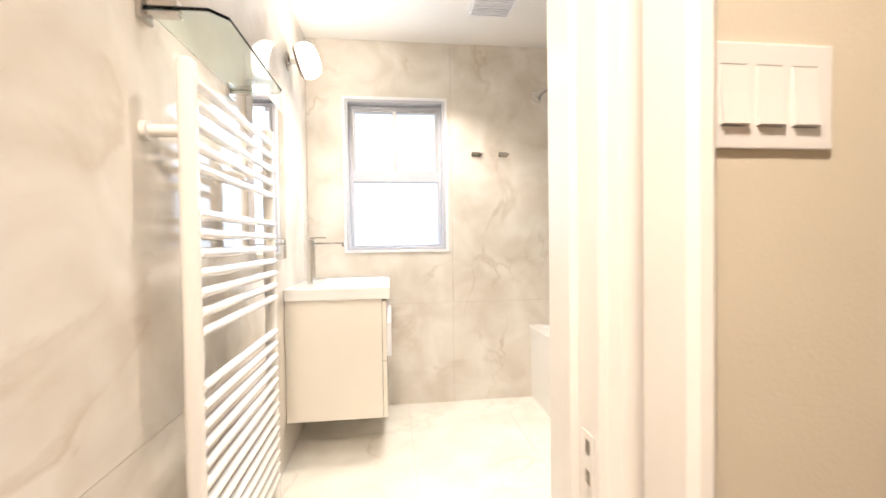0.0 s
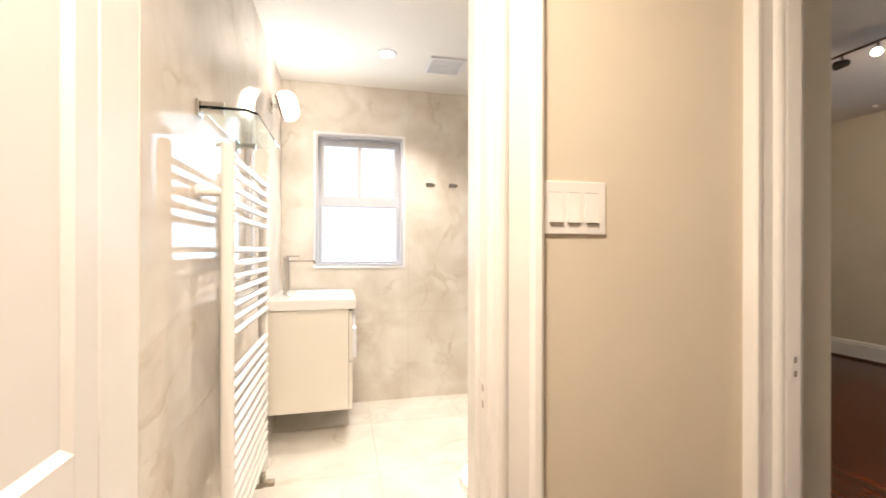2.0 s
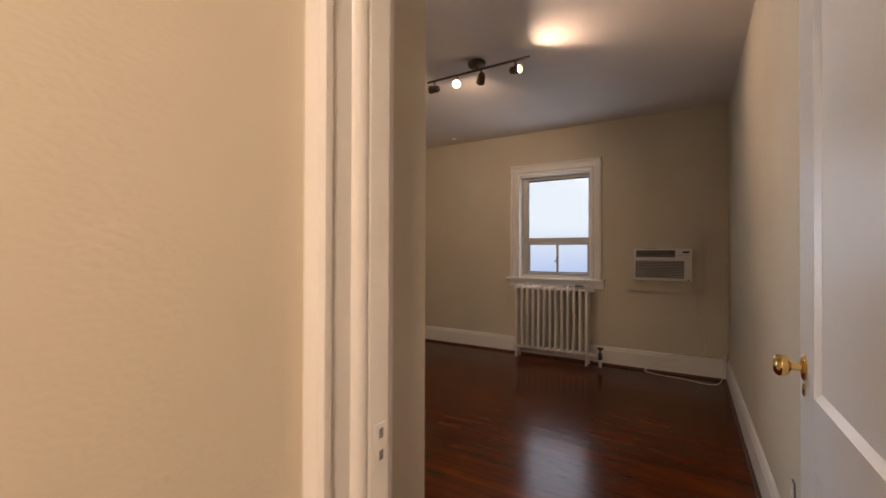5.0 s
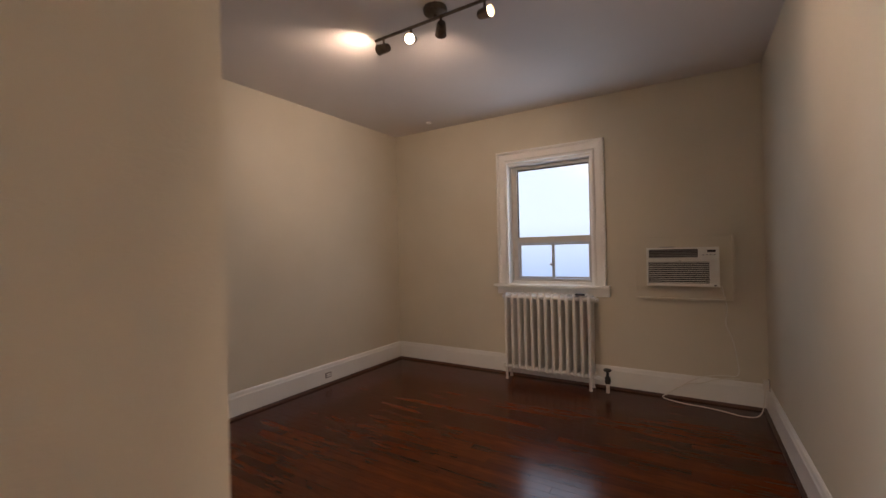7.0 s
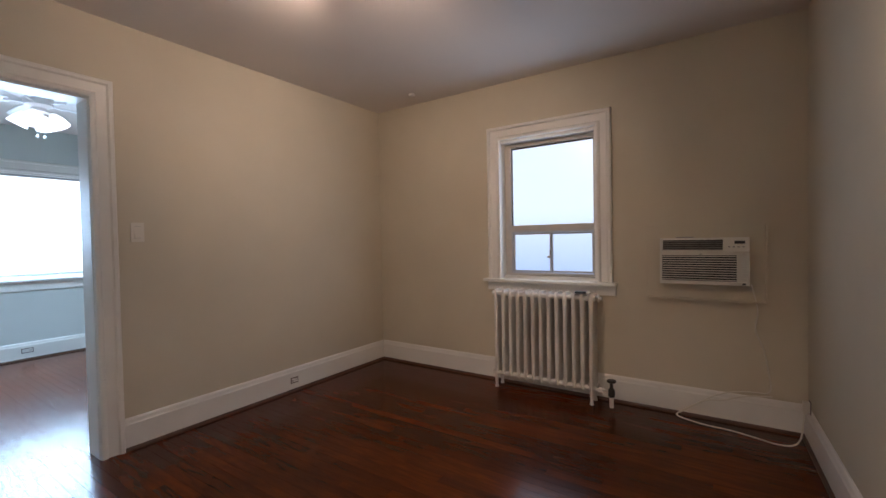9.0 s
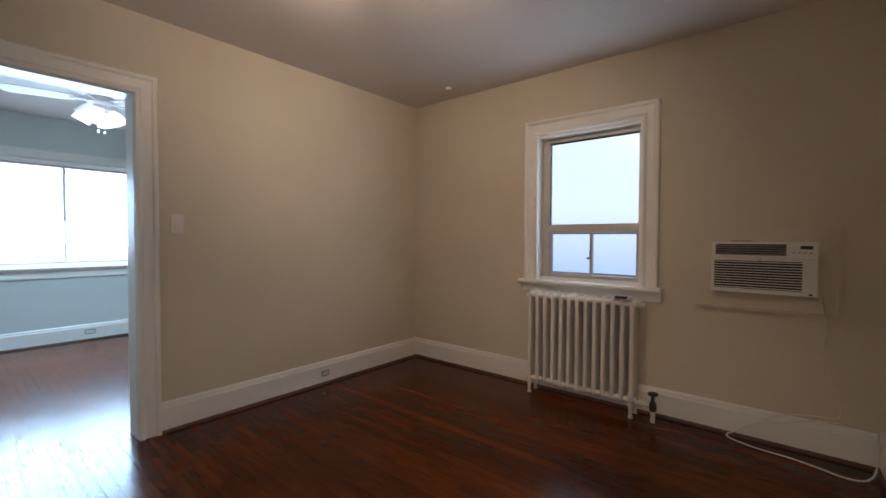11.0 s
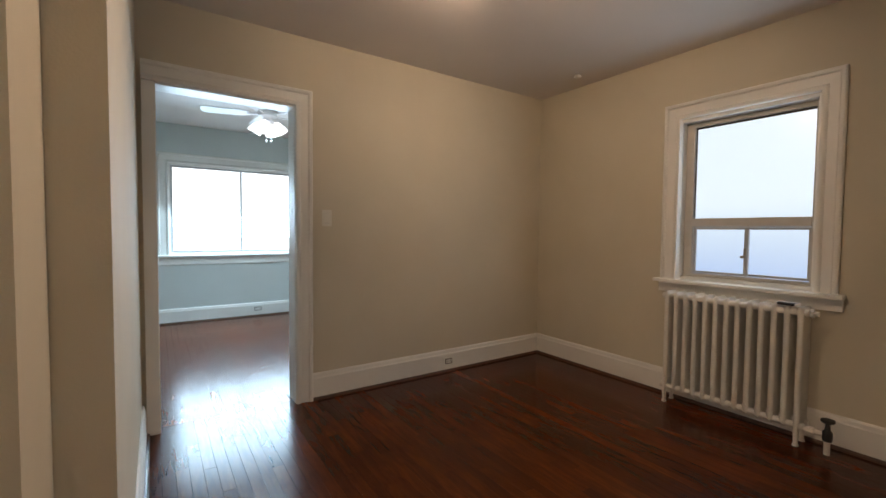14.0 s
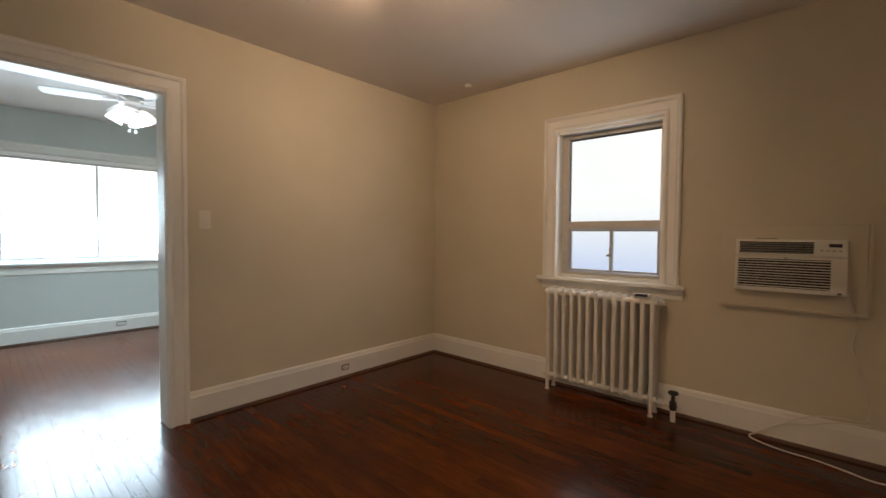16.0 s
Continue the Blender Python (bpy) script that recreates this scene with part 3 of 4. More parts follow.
left_sash = sash(FX + 0.005, FM - 0.012, FY1 - 0.009, 0.024, 0.018)
sash(FX + 0.027, FY0 + 0.001, FM + 0.016, 0.018, 0.022)
boxes("sash_latch", [(FX - 0.012, FX + 0.0045, FM - 0.008, FM + 0.008, 1.03, 1.10), (FX - 0.026, FX - 0.012, FM - 0.004, FM + 0.022, 1.032, 1.050)], M_STEEL, left_sash, 0.003, "small metal sash latch")
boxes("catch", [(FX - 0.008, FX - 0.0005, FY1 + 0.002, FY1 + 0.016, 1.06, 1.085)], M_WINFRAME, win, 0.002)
p = boxes("pane", [(FX + 0.030, FX + 0.034, FY0, FY1, 1.300, 1.948)], M_FROST, win, 0, "frosted glass pane")
p.visible_shadow = False
tagged(boxes("backdrop_1", [(WX + 0.60, WX + 0.61, 0.0, 3.5, -0.3, 3.2)], M_OUT_BED), "overcast daylight beyond the frosted window", "backdrop", kind="structure")

wl = tagged(boxes("window_2", [(2.30, 2.325, LY - 0.001, LY + 0.18, 0.86, 2.0), (3.935, 3.96, LY - 0.001, LY + 0.18, 0.86, 2.0), (2.325, 3.935, LY - 0.001, LY + 0.18, 1.98, 2.0), (2.325, 3.935, LY + 0.03, LY + 0.18, 0.86, 0.885)], M_TRIM, None, 0.002),
            "wide white cased living room window, bright with daylight", "window", kind="structure")
casing_strip(wl, "casing", (2.185, LY, 0.86), (2.185, LY, 2.12), (1, 0, 0), (0, -1, 0), 0.125, m1=1)
casing_strip(wl, "casing", (4.075, LY, 0.86), (4.075, LY, 2.12), (-1, 0, 0), (0, -1, 0), 0.125, m1=1)
casing_strip(wl, "casing", (2.185, LY, 2.12), (4.075, LY, 2.12), (0, 0, -1), (0, -1, 0), 0.125, m0=1, m1=1)
boxes("window_sill", [(2.14, 4.12, LY - 0.075, LY + 0.03, 0.835, 0.862)], M_TRIM, wl, 0.006)
boxes("apron", [(2.18, 4.08, LY - 0.020, LY - 0.001, 0.735, 0.8345)], M_TRIM, wl, 0.004)
boxes("window_frame", [(2.326, 2.350, LY + 0.05, LY + 0.10, 0.886, 1.979), (3.91, 3.934, LY + 0.05, LY + 0.10, 0.886, 1.979), (2.35, 3.91, LY + 0.05, LY + 0.10, 1.955, 1.979),
                       (2.35, 3.91, LY + 0.05, LY + 0.10, 0.886, 0.912), (3.118, 3.142, LY + 0.05, LY + 0.10, 0.912, 1.955)], M_ALU, wl, 0.002, "grey aluminium window frame")
for x0, x1 in ((2.351, 3.117), (3.143, 3.909)):
    p = boxes("pane", [(x0, x1, LY + 0.07, LY + 0.074, 0.913, 1.954)], M_CLEAR, wl)
    p.visible_shadow = False
tagged(boxes("backdrop_2", [(0.5, 5.8, LY + 0.60, LY + 0.61, -0.3, 3.2)], M_OUT_LIV), "white daylight beyond the living room window", "backdrop", kind="structure")

# reveal and frame carry painted shade; the trim strip keeps the plain white
wb = tagged(boxes("window_3", [(-0.018, 0.0, BW - 0.002, BW + 0.18, 0.997, 1.943), (0.592, 0.610, BW - 0.002, BW + 0.18, 0.997, 1.943), (0.0, 0.592, BW - 0.002, BW + 0.18, 1.925, 1.943), (0.0, 0.592, BW - 0.002, BW + 0.18, 0.997, 1.012)], M_VINYL_SHADED, None, 0.002),
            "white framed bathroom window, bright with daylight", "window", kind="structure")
boxes("trim_strip", [(-0.033, -0.018, BW - 0.008, BW + 0.004, 0.980, 1.960), (0.610, 0.626, BW - 0.008, BW + 0.004, 0.980, 1.960), (-0.018, 0.610, BW - 0.008, BW + 0.004, 1.943, 1.960), (-0.018, 0.610, BW - 0.008, BW + 0.004, 0.980, 0.997)], M_VINYL, wb, 0.002)
boxes("window_frame", [(0.001, 0.022, BW + 0.06, BW + 0.12, 1.013, 1.924), (0.570, 0.591, BW + 0.06, BW + 0.12, 1.013, 1.924), (0.022, 0.570, BW + 0.06, BW + 0.12, 1.895, 1.924), (0.022, 0.570, BW + 0.06, BW + 0.12, 1.435, 1.505), (0.022, 0.570, BW + 0.06, BW + 0.12, 1.013, 1.030)], M_VINYL_SHADED, wb, 0.003)
boxes("sash", [(0.278, 0.304, BW + 0.055, BW + 0.10, 1.506, 1.894), (0.023, 0.038, BW + 0.062, BW + 0.10, 1.506, 1.894), (0.555, 0.569, BW + 0.062, BW + 0.10, 1.506, 1.894), (0.038, 0.278, BW + 0.062, BW + 0.10, 1.880, 1.894), (0.304, 0.555, BW + 0.062, BW + 0.10, 1.880, 1.894)], M_ALU, wb, 0.002)
for x0, x1, z0, z1 in ((0.039, 0.277, 1.506, 1.879), (0.305, 0.554, 1.506, 1.879), (0.023, 0.569, 1.031, 1.434)):
    p = boxes("pane", [(x0, x1, BW + 0.085, BW + 0.089, z0, z1)], M_FROST, wb, 0, "frosted glass pane")
    p.visible_shadow = False
tagged(boxes("backdrop_3", [(-1.2, 1.8, BW + 0.36, BW + 0.37, 0.0, 3.0)], M_OUT_BATH), "white daylight beyond the bathroom window", "backdrop", kind="structure")


# ---- bedroom things ----
def radiator():
    rad = thing("radiator", None, "white painted cast-iron column radiator under the window", "radiator")
    n, pitch, y0 = 13, 0.0622, 1.385
    xs = (WX - 0.165, WX - 0.115, WX - 0.065)

    def section(y, foot):
        """A slab-like column, rounded front and back, with hubs joining it to the next at top and bottom."""
        bm = bmesh.new()
        half, d0, d1 = 0.0150, xs[0] - 0.012, xs[2] + 0.030
        ring = []
        for k in range(20):
            a = 2 * math.pi * k / 20
            cx_ = (d0 + half) if math.cos(a) < 0 else (d1 - half)
            ring.append((cx_ + half * math.cos(a), half * math.sin(a)))
        mid_x = (d0 + d1) / 2
        levels = [(0.088, 0.72, 0.55), (0.096, 0.92, 0.9), (0.115, 1.0, 1.12), (0.150, 1.0, 1.0), (0.690, 1.0, 1.0), (0.743, 1.0, 1.18), (0.766, 0.97, 1.25), (0.780, 0.90, 0.95), (0.788, 0.76, 0.5)]
        rows_ = [[bm.verts.new((mid_x + (px - mid_x) * sx, y + py * sy, z)) for px, py in ring] for z, sx, sy in levels]
        for p, q in zip(rows_, rows_[1:]):
            for k in range(20):
                bm.faces.new((p[k], p[(k + 1) % 20], q[(k + 1) % 20], q[k]))
        bm.faces.new(rows_[0][::-1])
        bm.faces.new(rows_[-1])
        for z in (0.756, 0.115):
            for x in (xs[0] + 0.012, xs[2] - 0.008):
                add_cyl(bm, (x, y - pitch / 2, z), (x, y + pitch / 2, z), 0.0185, seg=14)
        if foot:
            for x in (xs[0], xs[2]):
                lathe(bm, [(0.016, 0.10), (0.013, 0.05), (0.011, 0.022), (0.016, 0.004), (0.016, 0.0)], Matrix.Translation((x, y, 0)), 14)
        return bm

    part("section", section(y0, True), M_RAD, rad, "", 0, True)
    part("section", section(y0 + pitch * (n - 1), True), M_RAD, rad, "", 0, True)
    mid = part("section", section(0.0, False), M_RAD, rad, "", 0, True)
    mid.location.y = y0 + pitch
    for i in range(2, n - 1):
        o = mid.copy()
        scene.collection.objects.link(o)
        o.location.y = y0 + pitch * i
    bm = bmesh.new()
    add_cyl(bm, (xs[1], y0 - 0.02, 0.752), (xs[1], y0 - 0.065, 0.752), 0.014)
    add_cyl(bm, (xs[1], y0 - 0.03, 0.752), (xs[1], y0 - 0.045, 0.752), 0.026, seg=6)
    part("plug", bm, M_RAD, rad, "", 0, True)
    bm = bmesh.new()
    add_cyl(bm, (xs[0] + 0.02, y0 - 0.02, 0.105), (xs[0] + 0.02, y0 - 0.13, 0.105), 0.014)
    add_cyl(bm, (xs[0] + 0.02, y0 - 0.045, 0.105), (xs[0] + 0.02, y0 - 0.075, 0.105), 0.024, seg=8)
    add_cyl(bm, (xs[0] + 0.02, y0 - 0.13, 0.0), (xs[0] + 0.02, y0 - 0.13, 0.085), 0.014)
    part("supply_pipe", bm, M_RAD, rad, "white painted supply pipe", 0, True)
    bm = bmesh.new()
    lathe(bm, [(0, 0.075), (0.020, 0.075), (0.024, 0.095), (0.022, 0.125), (0.013, 0.135), (0.010, 0.175), (0, 0.175)], Matrix.Translation((xs[0] + 0.02, y0 - 0.13, 0)), 16)
    valve = part("valve", bm, M_IRON, rad, "dark iron valve body", 0, True)
    bm = bmesh.new()
    lathe(bm, [(0, 0.172), (0.024, 0.174), (0.032, 0.182), (0.030, 0.192), (0.012, 0.196), (0, 0.196)], Matrix.Translation((xs[0] + 0.02, y0 - 0.13, 0)), 18)
    part("hand_wheel", bm, M_IRON, valve, "", 0, True)
    return rad


radiator()
bm = bmesh.new()
add_box(bm, WX - 0.19, WX - 0.115, 1.40, 1.50, 0.7885, 0.804)
hum = link("radiator_gauge", bm, M_PLASTIC, None, 0.003)
tagged(hum, "small white and black gauge lying on the radiator", "gauge")
boxes("dial_strip", [(WX - 0.1905, WX - 0.150, 1.41, 1.49, 0.7905, 0.8052)], M_BLACK, hum)

board = tagged(boxes("mounting_board", [(WX - 0.015, WX - 0.0005, 0.392, 1.04, 0.782, 1.258)], M_WALL, None, 0.002), "beige painted board around the air conditioner", "panel")
boxes("batten", [(WX - 0.034, WX - 0.0005, 0.378, 0.3915, 0.768, 1.258)], M_WALL, board, 0.002)
boxes("batten", [(WX - 0.034, WX - 0.0005, 0.392, 1.04, 0.768, 0.7815)], M_WALL, board, 0.002)


def air_conditioner():
    ac = thing("air_conditioner", None, "cream through-wall air conditioner with black louvres", "air conditioner")
    y0, y1, z0, z1, fx, bx = 0.470, 0.955, 0.878, 1.175, WX - 0.075, WX - 0.0155
    split = 1.082
    boxes("sleeve", [(fx + 0.02, bx, y0 + 0.005, y1 - 0.005, z0 + 0.004, z1 - 0.004)], M_AC, ac, 0.003)
    gy0, gy1 = y0 + 0.135, y1 - 0.018
    boxes("top_panel", [(fx, fx + 0.0195, y0, gy0, split + 0.003, z1), (fx, fx + 0.0195, gy1, y1, split + 0.003, z1), (fx, fx + 0.0195, gy0, gy1, z1 - 0.014, z1), (fx, fx + 0.0195, gy0, gy1, split + 0.003, split + 0.014)], M_AC, ac, 0.002)
    boxes("vent_recess", [(fx + 0.016, fx + 0.0192, gy0, gy1, split + 0.014, z1 - 0.014)], M_BLACK, ac)
    h = (z1 - 0.014 - split - 0.014)
    for i in range(5):
        z = split + 0.014 + h * (i + 0.5) / 5
        bm = bmesh.new()
        add_box(bm, 0, 0.014, gy0, gy1, -0.0016, 0.0016, Matrix.Translation((fx + 0.001, 0, z)) @ Matrix.Rotation(radians(25), 4, "Y"))
        part("vent_slat", bm, M_GREYTEXT, ac)
    for k in range(4):
        y = gy0 + (gy1 - gy0) * (k + 0.5) / 4
        boxes("vent_divider", [(fx + 0.004, fx + 0.0155, y - 0.002, y + 0.002, split + 0.014, z1 - 0.014)], M_DARKSLOT, ac)
    boxes("display", [(fx - 0.0012, fx - 0.0002, y0 + 0.022, y0 + 0.075, z1 - 0.040, z1 - 0.022)], M_BLACK, ac, 0, "black display window")
    for k in range(4):
        boxes("button_mark", [(fx - 0.0008, fx - 0.0002, y0 + 0.024 + 0.024 * k, y0 + 0.036 + 0.024 * k, z1 - 0.062, z1 - 0.056)], M_GREYTEXT, ac)
    bz1, ly0, ly1 = split - 0.004, y0 + 0.012, y1 - 0.012
    boxes("grille_frame", [(fx - 0.004, fx + 0.0195, y0, ly0, z0, bz1), (fx - 0.004, fx + 0.0195, ly1, y1, z0, bz1), (fx - 0.004, fx + 0.0195, ly0, ly1, bz1 - 0.014, bz1), (fx - 0.004, fx + 0.0195, ly0, ly1, z0, z0 + 0.022)], M_AC, ac, 0.002)
    boxes("grille_recess", [(fx + 0.014, fx + 0.019, ly0, ly1, z0 + 0.022, bz1 - 0.014)], M_BLACK, ac)
    boxes("side_screen", [(fx + 0.003, fx + 0.0135, ly0, ly0 + 0.052, z0 + 0.022, bz1 - 0.014)], M_AC, ac)
    n = 11
    for i in range(n):
        z = z0 + 0.022 + (bz1 - 0.014 - z0 - 0.022) * (i + 0.5) / n
        bm = bmesh.new()
        add_box(bm, -0.001, 0.008, ly0, ly1, -0.0022, 0.0022, Matrix.Translation((fx - 0.003, 0, z)))
        part("louvre", bm, M_AC, ac)
    boxes("badge", [(fx - 0.0052, fx - 0.0042, 0.715, 0.730, bz1 - 0.010, bz1 - 0.004)], M_GREYTEXT, ac)
    boxes("badge", [(fx - 0.0052, fx - 0.0042, y0 + 0.020, y0 + 0.036, z0 + 0.006, z0 + 0.015)], M_BLACK, ac)
    boxes("air_deflector", [(fx + 0.004, fx + 0.010, 0.76, 0.86, z1 - 0.002, z1 + 0.007)], M_GREYTEXT, ac, 0.002)
    return ac


air_conditioner()
cord = tagged(tube("power_cord", [(WX - 0.03, 0.46, 0.885), (WX - 0.022, 0.440, 0.80), (WX - 0.012, 0.425, 0.70), (WX - 0.008, 0.447, 0.60), (WX - 0.01, 0.40, 0.50), (WX - 0.008, 0.375, 0.35), (WX - 0.022, 0.36, 0.215),
                                   (WX - 0.028, 0.46, 0.225), (WX - 0.03, 0.62, 0.19), (WX - 0.03, 0.74, 0.10), (WX - 0.045, 0.84, 0.03), (WX - 0.075, 0.875, 0.008), (WX - 0.12, 0.79, 0.006), (WX - 0.15, 0.68, 0.006),
                                   (WX - 0.15, 0.58, 0.006), (WX - 0.19, 0.45, 0.006), (WX - 0.24, 0.34, 0.006), (WX - 0.22, 0.255, 0.02), (WX - 0.19, 0.235, 0.12), (WX - 0.20, 0.230, 0.22)], 0.0042, M_CORD),
              "cream power cord looping from the air conditioner to the floor", "cord")
cord2 = tagged(tube("cord_slack", [(WX - 0.028, 0.36, 0.208), (WX - 0.030, 0.50, 0.195), (WX - 0.033, 0.60, 0.14), (WX - 0.035, 0.72, 0.13), (WX - 0.05, 0.845, 0.022)], 0.0042, M_CORD), "slack loop of the cream power cord on the baseboard", "cord")
plug = tagged(boxes("plug", [(WX - 0.222, WX - 0.178, right_y(WX - 0.2) + 0.026, right_y(WX - 0.2) + 0.055, 0.205, 0.262)], M_CORD, None, 0.006), "cream power plug in a wall socket", "plug")


def outlet(name, m, label, w=0.070, h=0.045):
    """Horizontal two-slot receptacle let into a baseboard; face to +y."""
    o = thing(name, None, label, "outlet")
    bm = bmesh.new()
    add_box(bm, -w / 2, w / 2, 0, 0.003, -h / 2, h / 2, m)
    part("plate", bm, M_SHOE, o, "dark brown plate", 0.001)
    bm = bmesh.new()
    add_box(bm, -w / 2 + 0.006, w / 2 - 0.006, 0.003, 0.006, -h / 2 + 0.007, h / 2 - 0.007, m)
    part("face", bm, M_PLASTIC, o, "", 0.001)
    for sx in (-0.5, 0.5):
        for dx in (-0.0055, 0.0055):
            bm = bmesh.new()
            add_box(bm, sx * w / 2 + dx - 0.0015, sx * w / 2 + dx + 0.0015, 0.006, 0.0065, -0.006, 0.006, m)
            part("slot", bm, M_DARKSLOT, o)
    return o


outlet("wall_outlet", pose(4.21, AY - 0.0205, 0.088, 0, 0, 180), "small bronze and white outlet in the baseboard")
outlet("wall_outlet", pose(3.32, LY - 0.0205, 0.10, 0, 0, 180), "small bronze and white outlet in the living room baseboard", 0.095, 0.05)
outlet("wall_outlet", pose(2.62, right_y(2.62) + 0.001, 0.33, 0, 90, math.degrees(math.atan(0.0325))), "narrow outlet on the side wall beside the open door")
outlet("wall_outlet", pose(WX - 0.2, right_y(WX - 0.2) + 0.0215, 0.235, 0, 90, 2), "outlet with a plug beside the corner")


def wall_switch(name, m, gangs, w, h, label, finish):
    """Paddle switches on a screwless plate; face to +y, as seen from the front x runs to the left."""
    s = thing(name, None, label, "light switch")
    bm = bmesh.new()
    add_box(bm, -w / 2, w / 2, 0, 0.006, -h / 2, h / 2, m)
    part("plate", bm, finish, s, "", 0.002)
    for g in range(gangs):
        x = (g - (gangs - 1) / 2) * 0.046
        bm = bmesh.new()
        vs = [(-0.0165, -0.034, 0.0125), (0.0165, -0.034, 0.0125), (0.0165, 0.034, 0.0065), (-0.0165, 0.034, 0.0065), (-0.0165, 0.002, 0.0085), (0.0165, 0.002, 0.0085)]
        f = [bm.verts.new(m @ Vector((x + a, c, b))) for a, b, c in vs]
        k = [bm.verts.new(m @ Vector((x + a, 0.0055, b))) for a, b, c in vs]
        bm.faces.new((f[0], f[1], f[5], f[4]))
        bm.faces.new((f[4], f[5], f[2], f[3]))
        for p, q in ((0, 1), (1, 5), (5, 2), (2, 3), (3, 4), (4, 0)):
            bm.faces.new((f[p], f[q], k[q], k[p]))
        bmesh.ops.recalc_face_normals(bm, faces=bm.faces)
        pad = part("paddle", bm, finish, s)
        bm = bmesh.new()
        add_box(bm, x - 0.0165, x + 0.0165, 0.0058, 0.0064, 0.0345, 0.0356, m)
        part("gap", bm, M_GREYTEXT, pad)
        bm = bmesh.new()
        add_box(bm, x - 0.0165, x + 0.0165, 0.0058, 0.0064, -0.0362, -0.0345, m)
        part("gap", bm, M_GREYTEXT, pad)
    return s


wall_switch("light_switch", pose(0.6905, HY - 0.0005, 1.2165, 0, 0, 180), 3, 0.167, 0.122, "white triple paddle light switch on the hall wall", M_PLASTIC)
wall_switch("light_switch", pose(3.160, AY - 0.0005, 1.274, 0, 0, 180), 1, 0.070, 0.115, "ivory single light switch beside the doorway", M_IVORY)


def track_light():
    tl = thing("track_light", None, "bronze ceiling track light with four adjustable heads", "track light")
    x, z = 3.42, 2.425
    bm = bmesh.new()
    lathe(bm, [(0, 0.0), (0.062, 0.0), (0.065, -0.010), (0.060, -0.028), (0.030, -0.034), (0, -0.034)], Matrix.Translation((x, 1.735, CEIL)), 28)
    part("canopy", bm, M_BRONZE, tl, "round bronze ceiling canopy", 0, True)
    bm = bmesh.new()
    add_cyl(bm, (x, 1.735, CEIL - 0.034), (x, 1.735, z), 0.008)
    add_cyl(bm, (x - 0.004, 1.345, z), (x + 0.004, 2.155, z), 0.0085)
    part("track_bar", bm, M_BRONZE, tl, "", 0, True)
    heads = ((2.09, (0.08, 1.0, 0.10), 105, 16.0, 0.0), (1.895, (-0.86, -0.30, -0.38), 135, 42.0, -0.75),
             (1.70, (0.74, 0.54, -0.42), 132, 34.0, -0.10), (1.445, (-0.25, -0.94, -0.12), 115, 28.0, 0.0))
    for y, d, cone, power, dip in heads:
        d = Vector(d).normalized()
        piv = Vector((x, y, z - 0.045))
        bm = bmesh.new()
        add_cyl(bm, (x, y, z - 0.006), piv, 0.006)
        add_ball(bm, piv, 0.010)
        stem = part("stem", bm, M_BRONZE, tl, "", 0, True)
        q = Matrix.Translation(piv + Vector((0, 0, -0.018))) @ d.to_track_quat("Z", "Y").to_matrix().to_4x4()
        bm = bmesh.new()
        lathe(bm, [(0, -0.035), (0.020, -0.035), (0.024, -0.028), (0.030, 0.034), (0.031, 0.040), (0.027, 0.040), (0.026, 0.028)], q, 20)
        head = part("lamp_head", bm, M_BRONZE, tl, "bronze cylinder lamp head", 0, True)
        bm = bmesh.new()
        lathe(bm, [(0, 0.036), (0.016, 0.035), (0.0255, 0.029), (0.0255, 0.022)], q, 18)
        part("bulb", bm, M_BULB, head, "glowing reflector bulb", 0, True)
        tip = q @ Vector((0, 0, 0.055))
        spot("track_spot", tip, tip + d + Vector((0, 0, dip)), power, TRACK_WARM, cone, 0.95, 0.025)
    return tl


track_light()
sd = tagged(boxes("ceiling_hook", [(5.02, 5.06, 2.85, 2.89, CEIL - 0.024, CEIL - 0.001)], M_PLASTIC, None, 0.004), "small white ceiling hook near the corner", "hook")


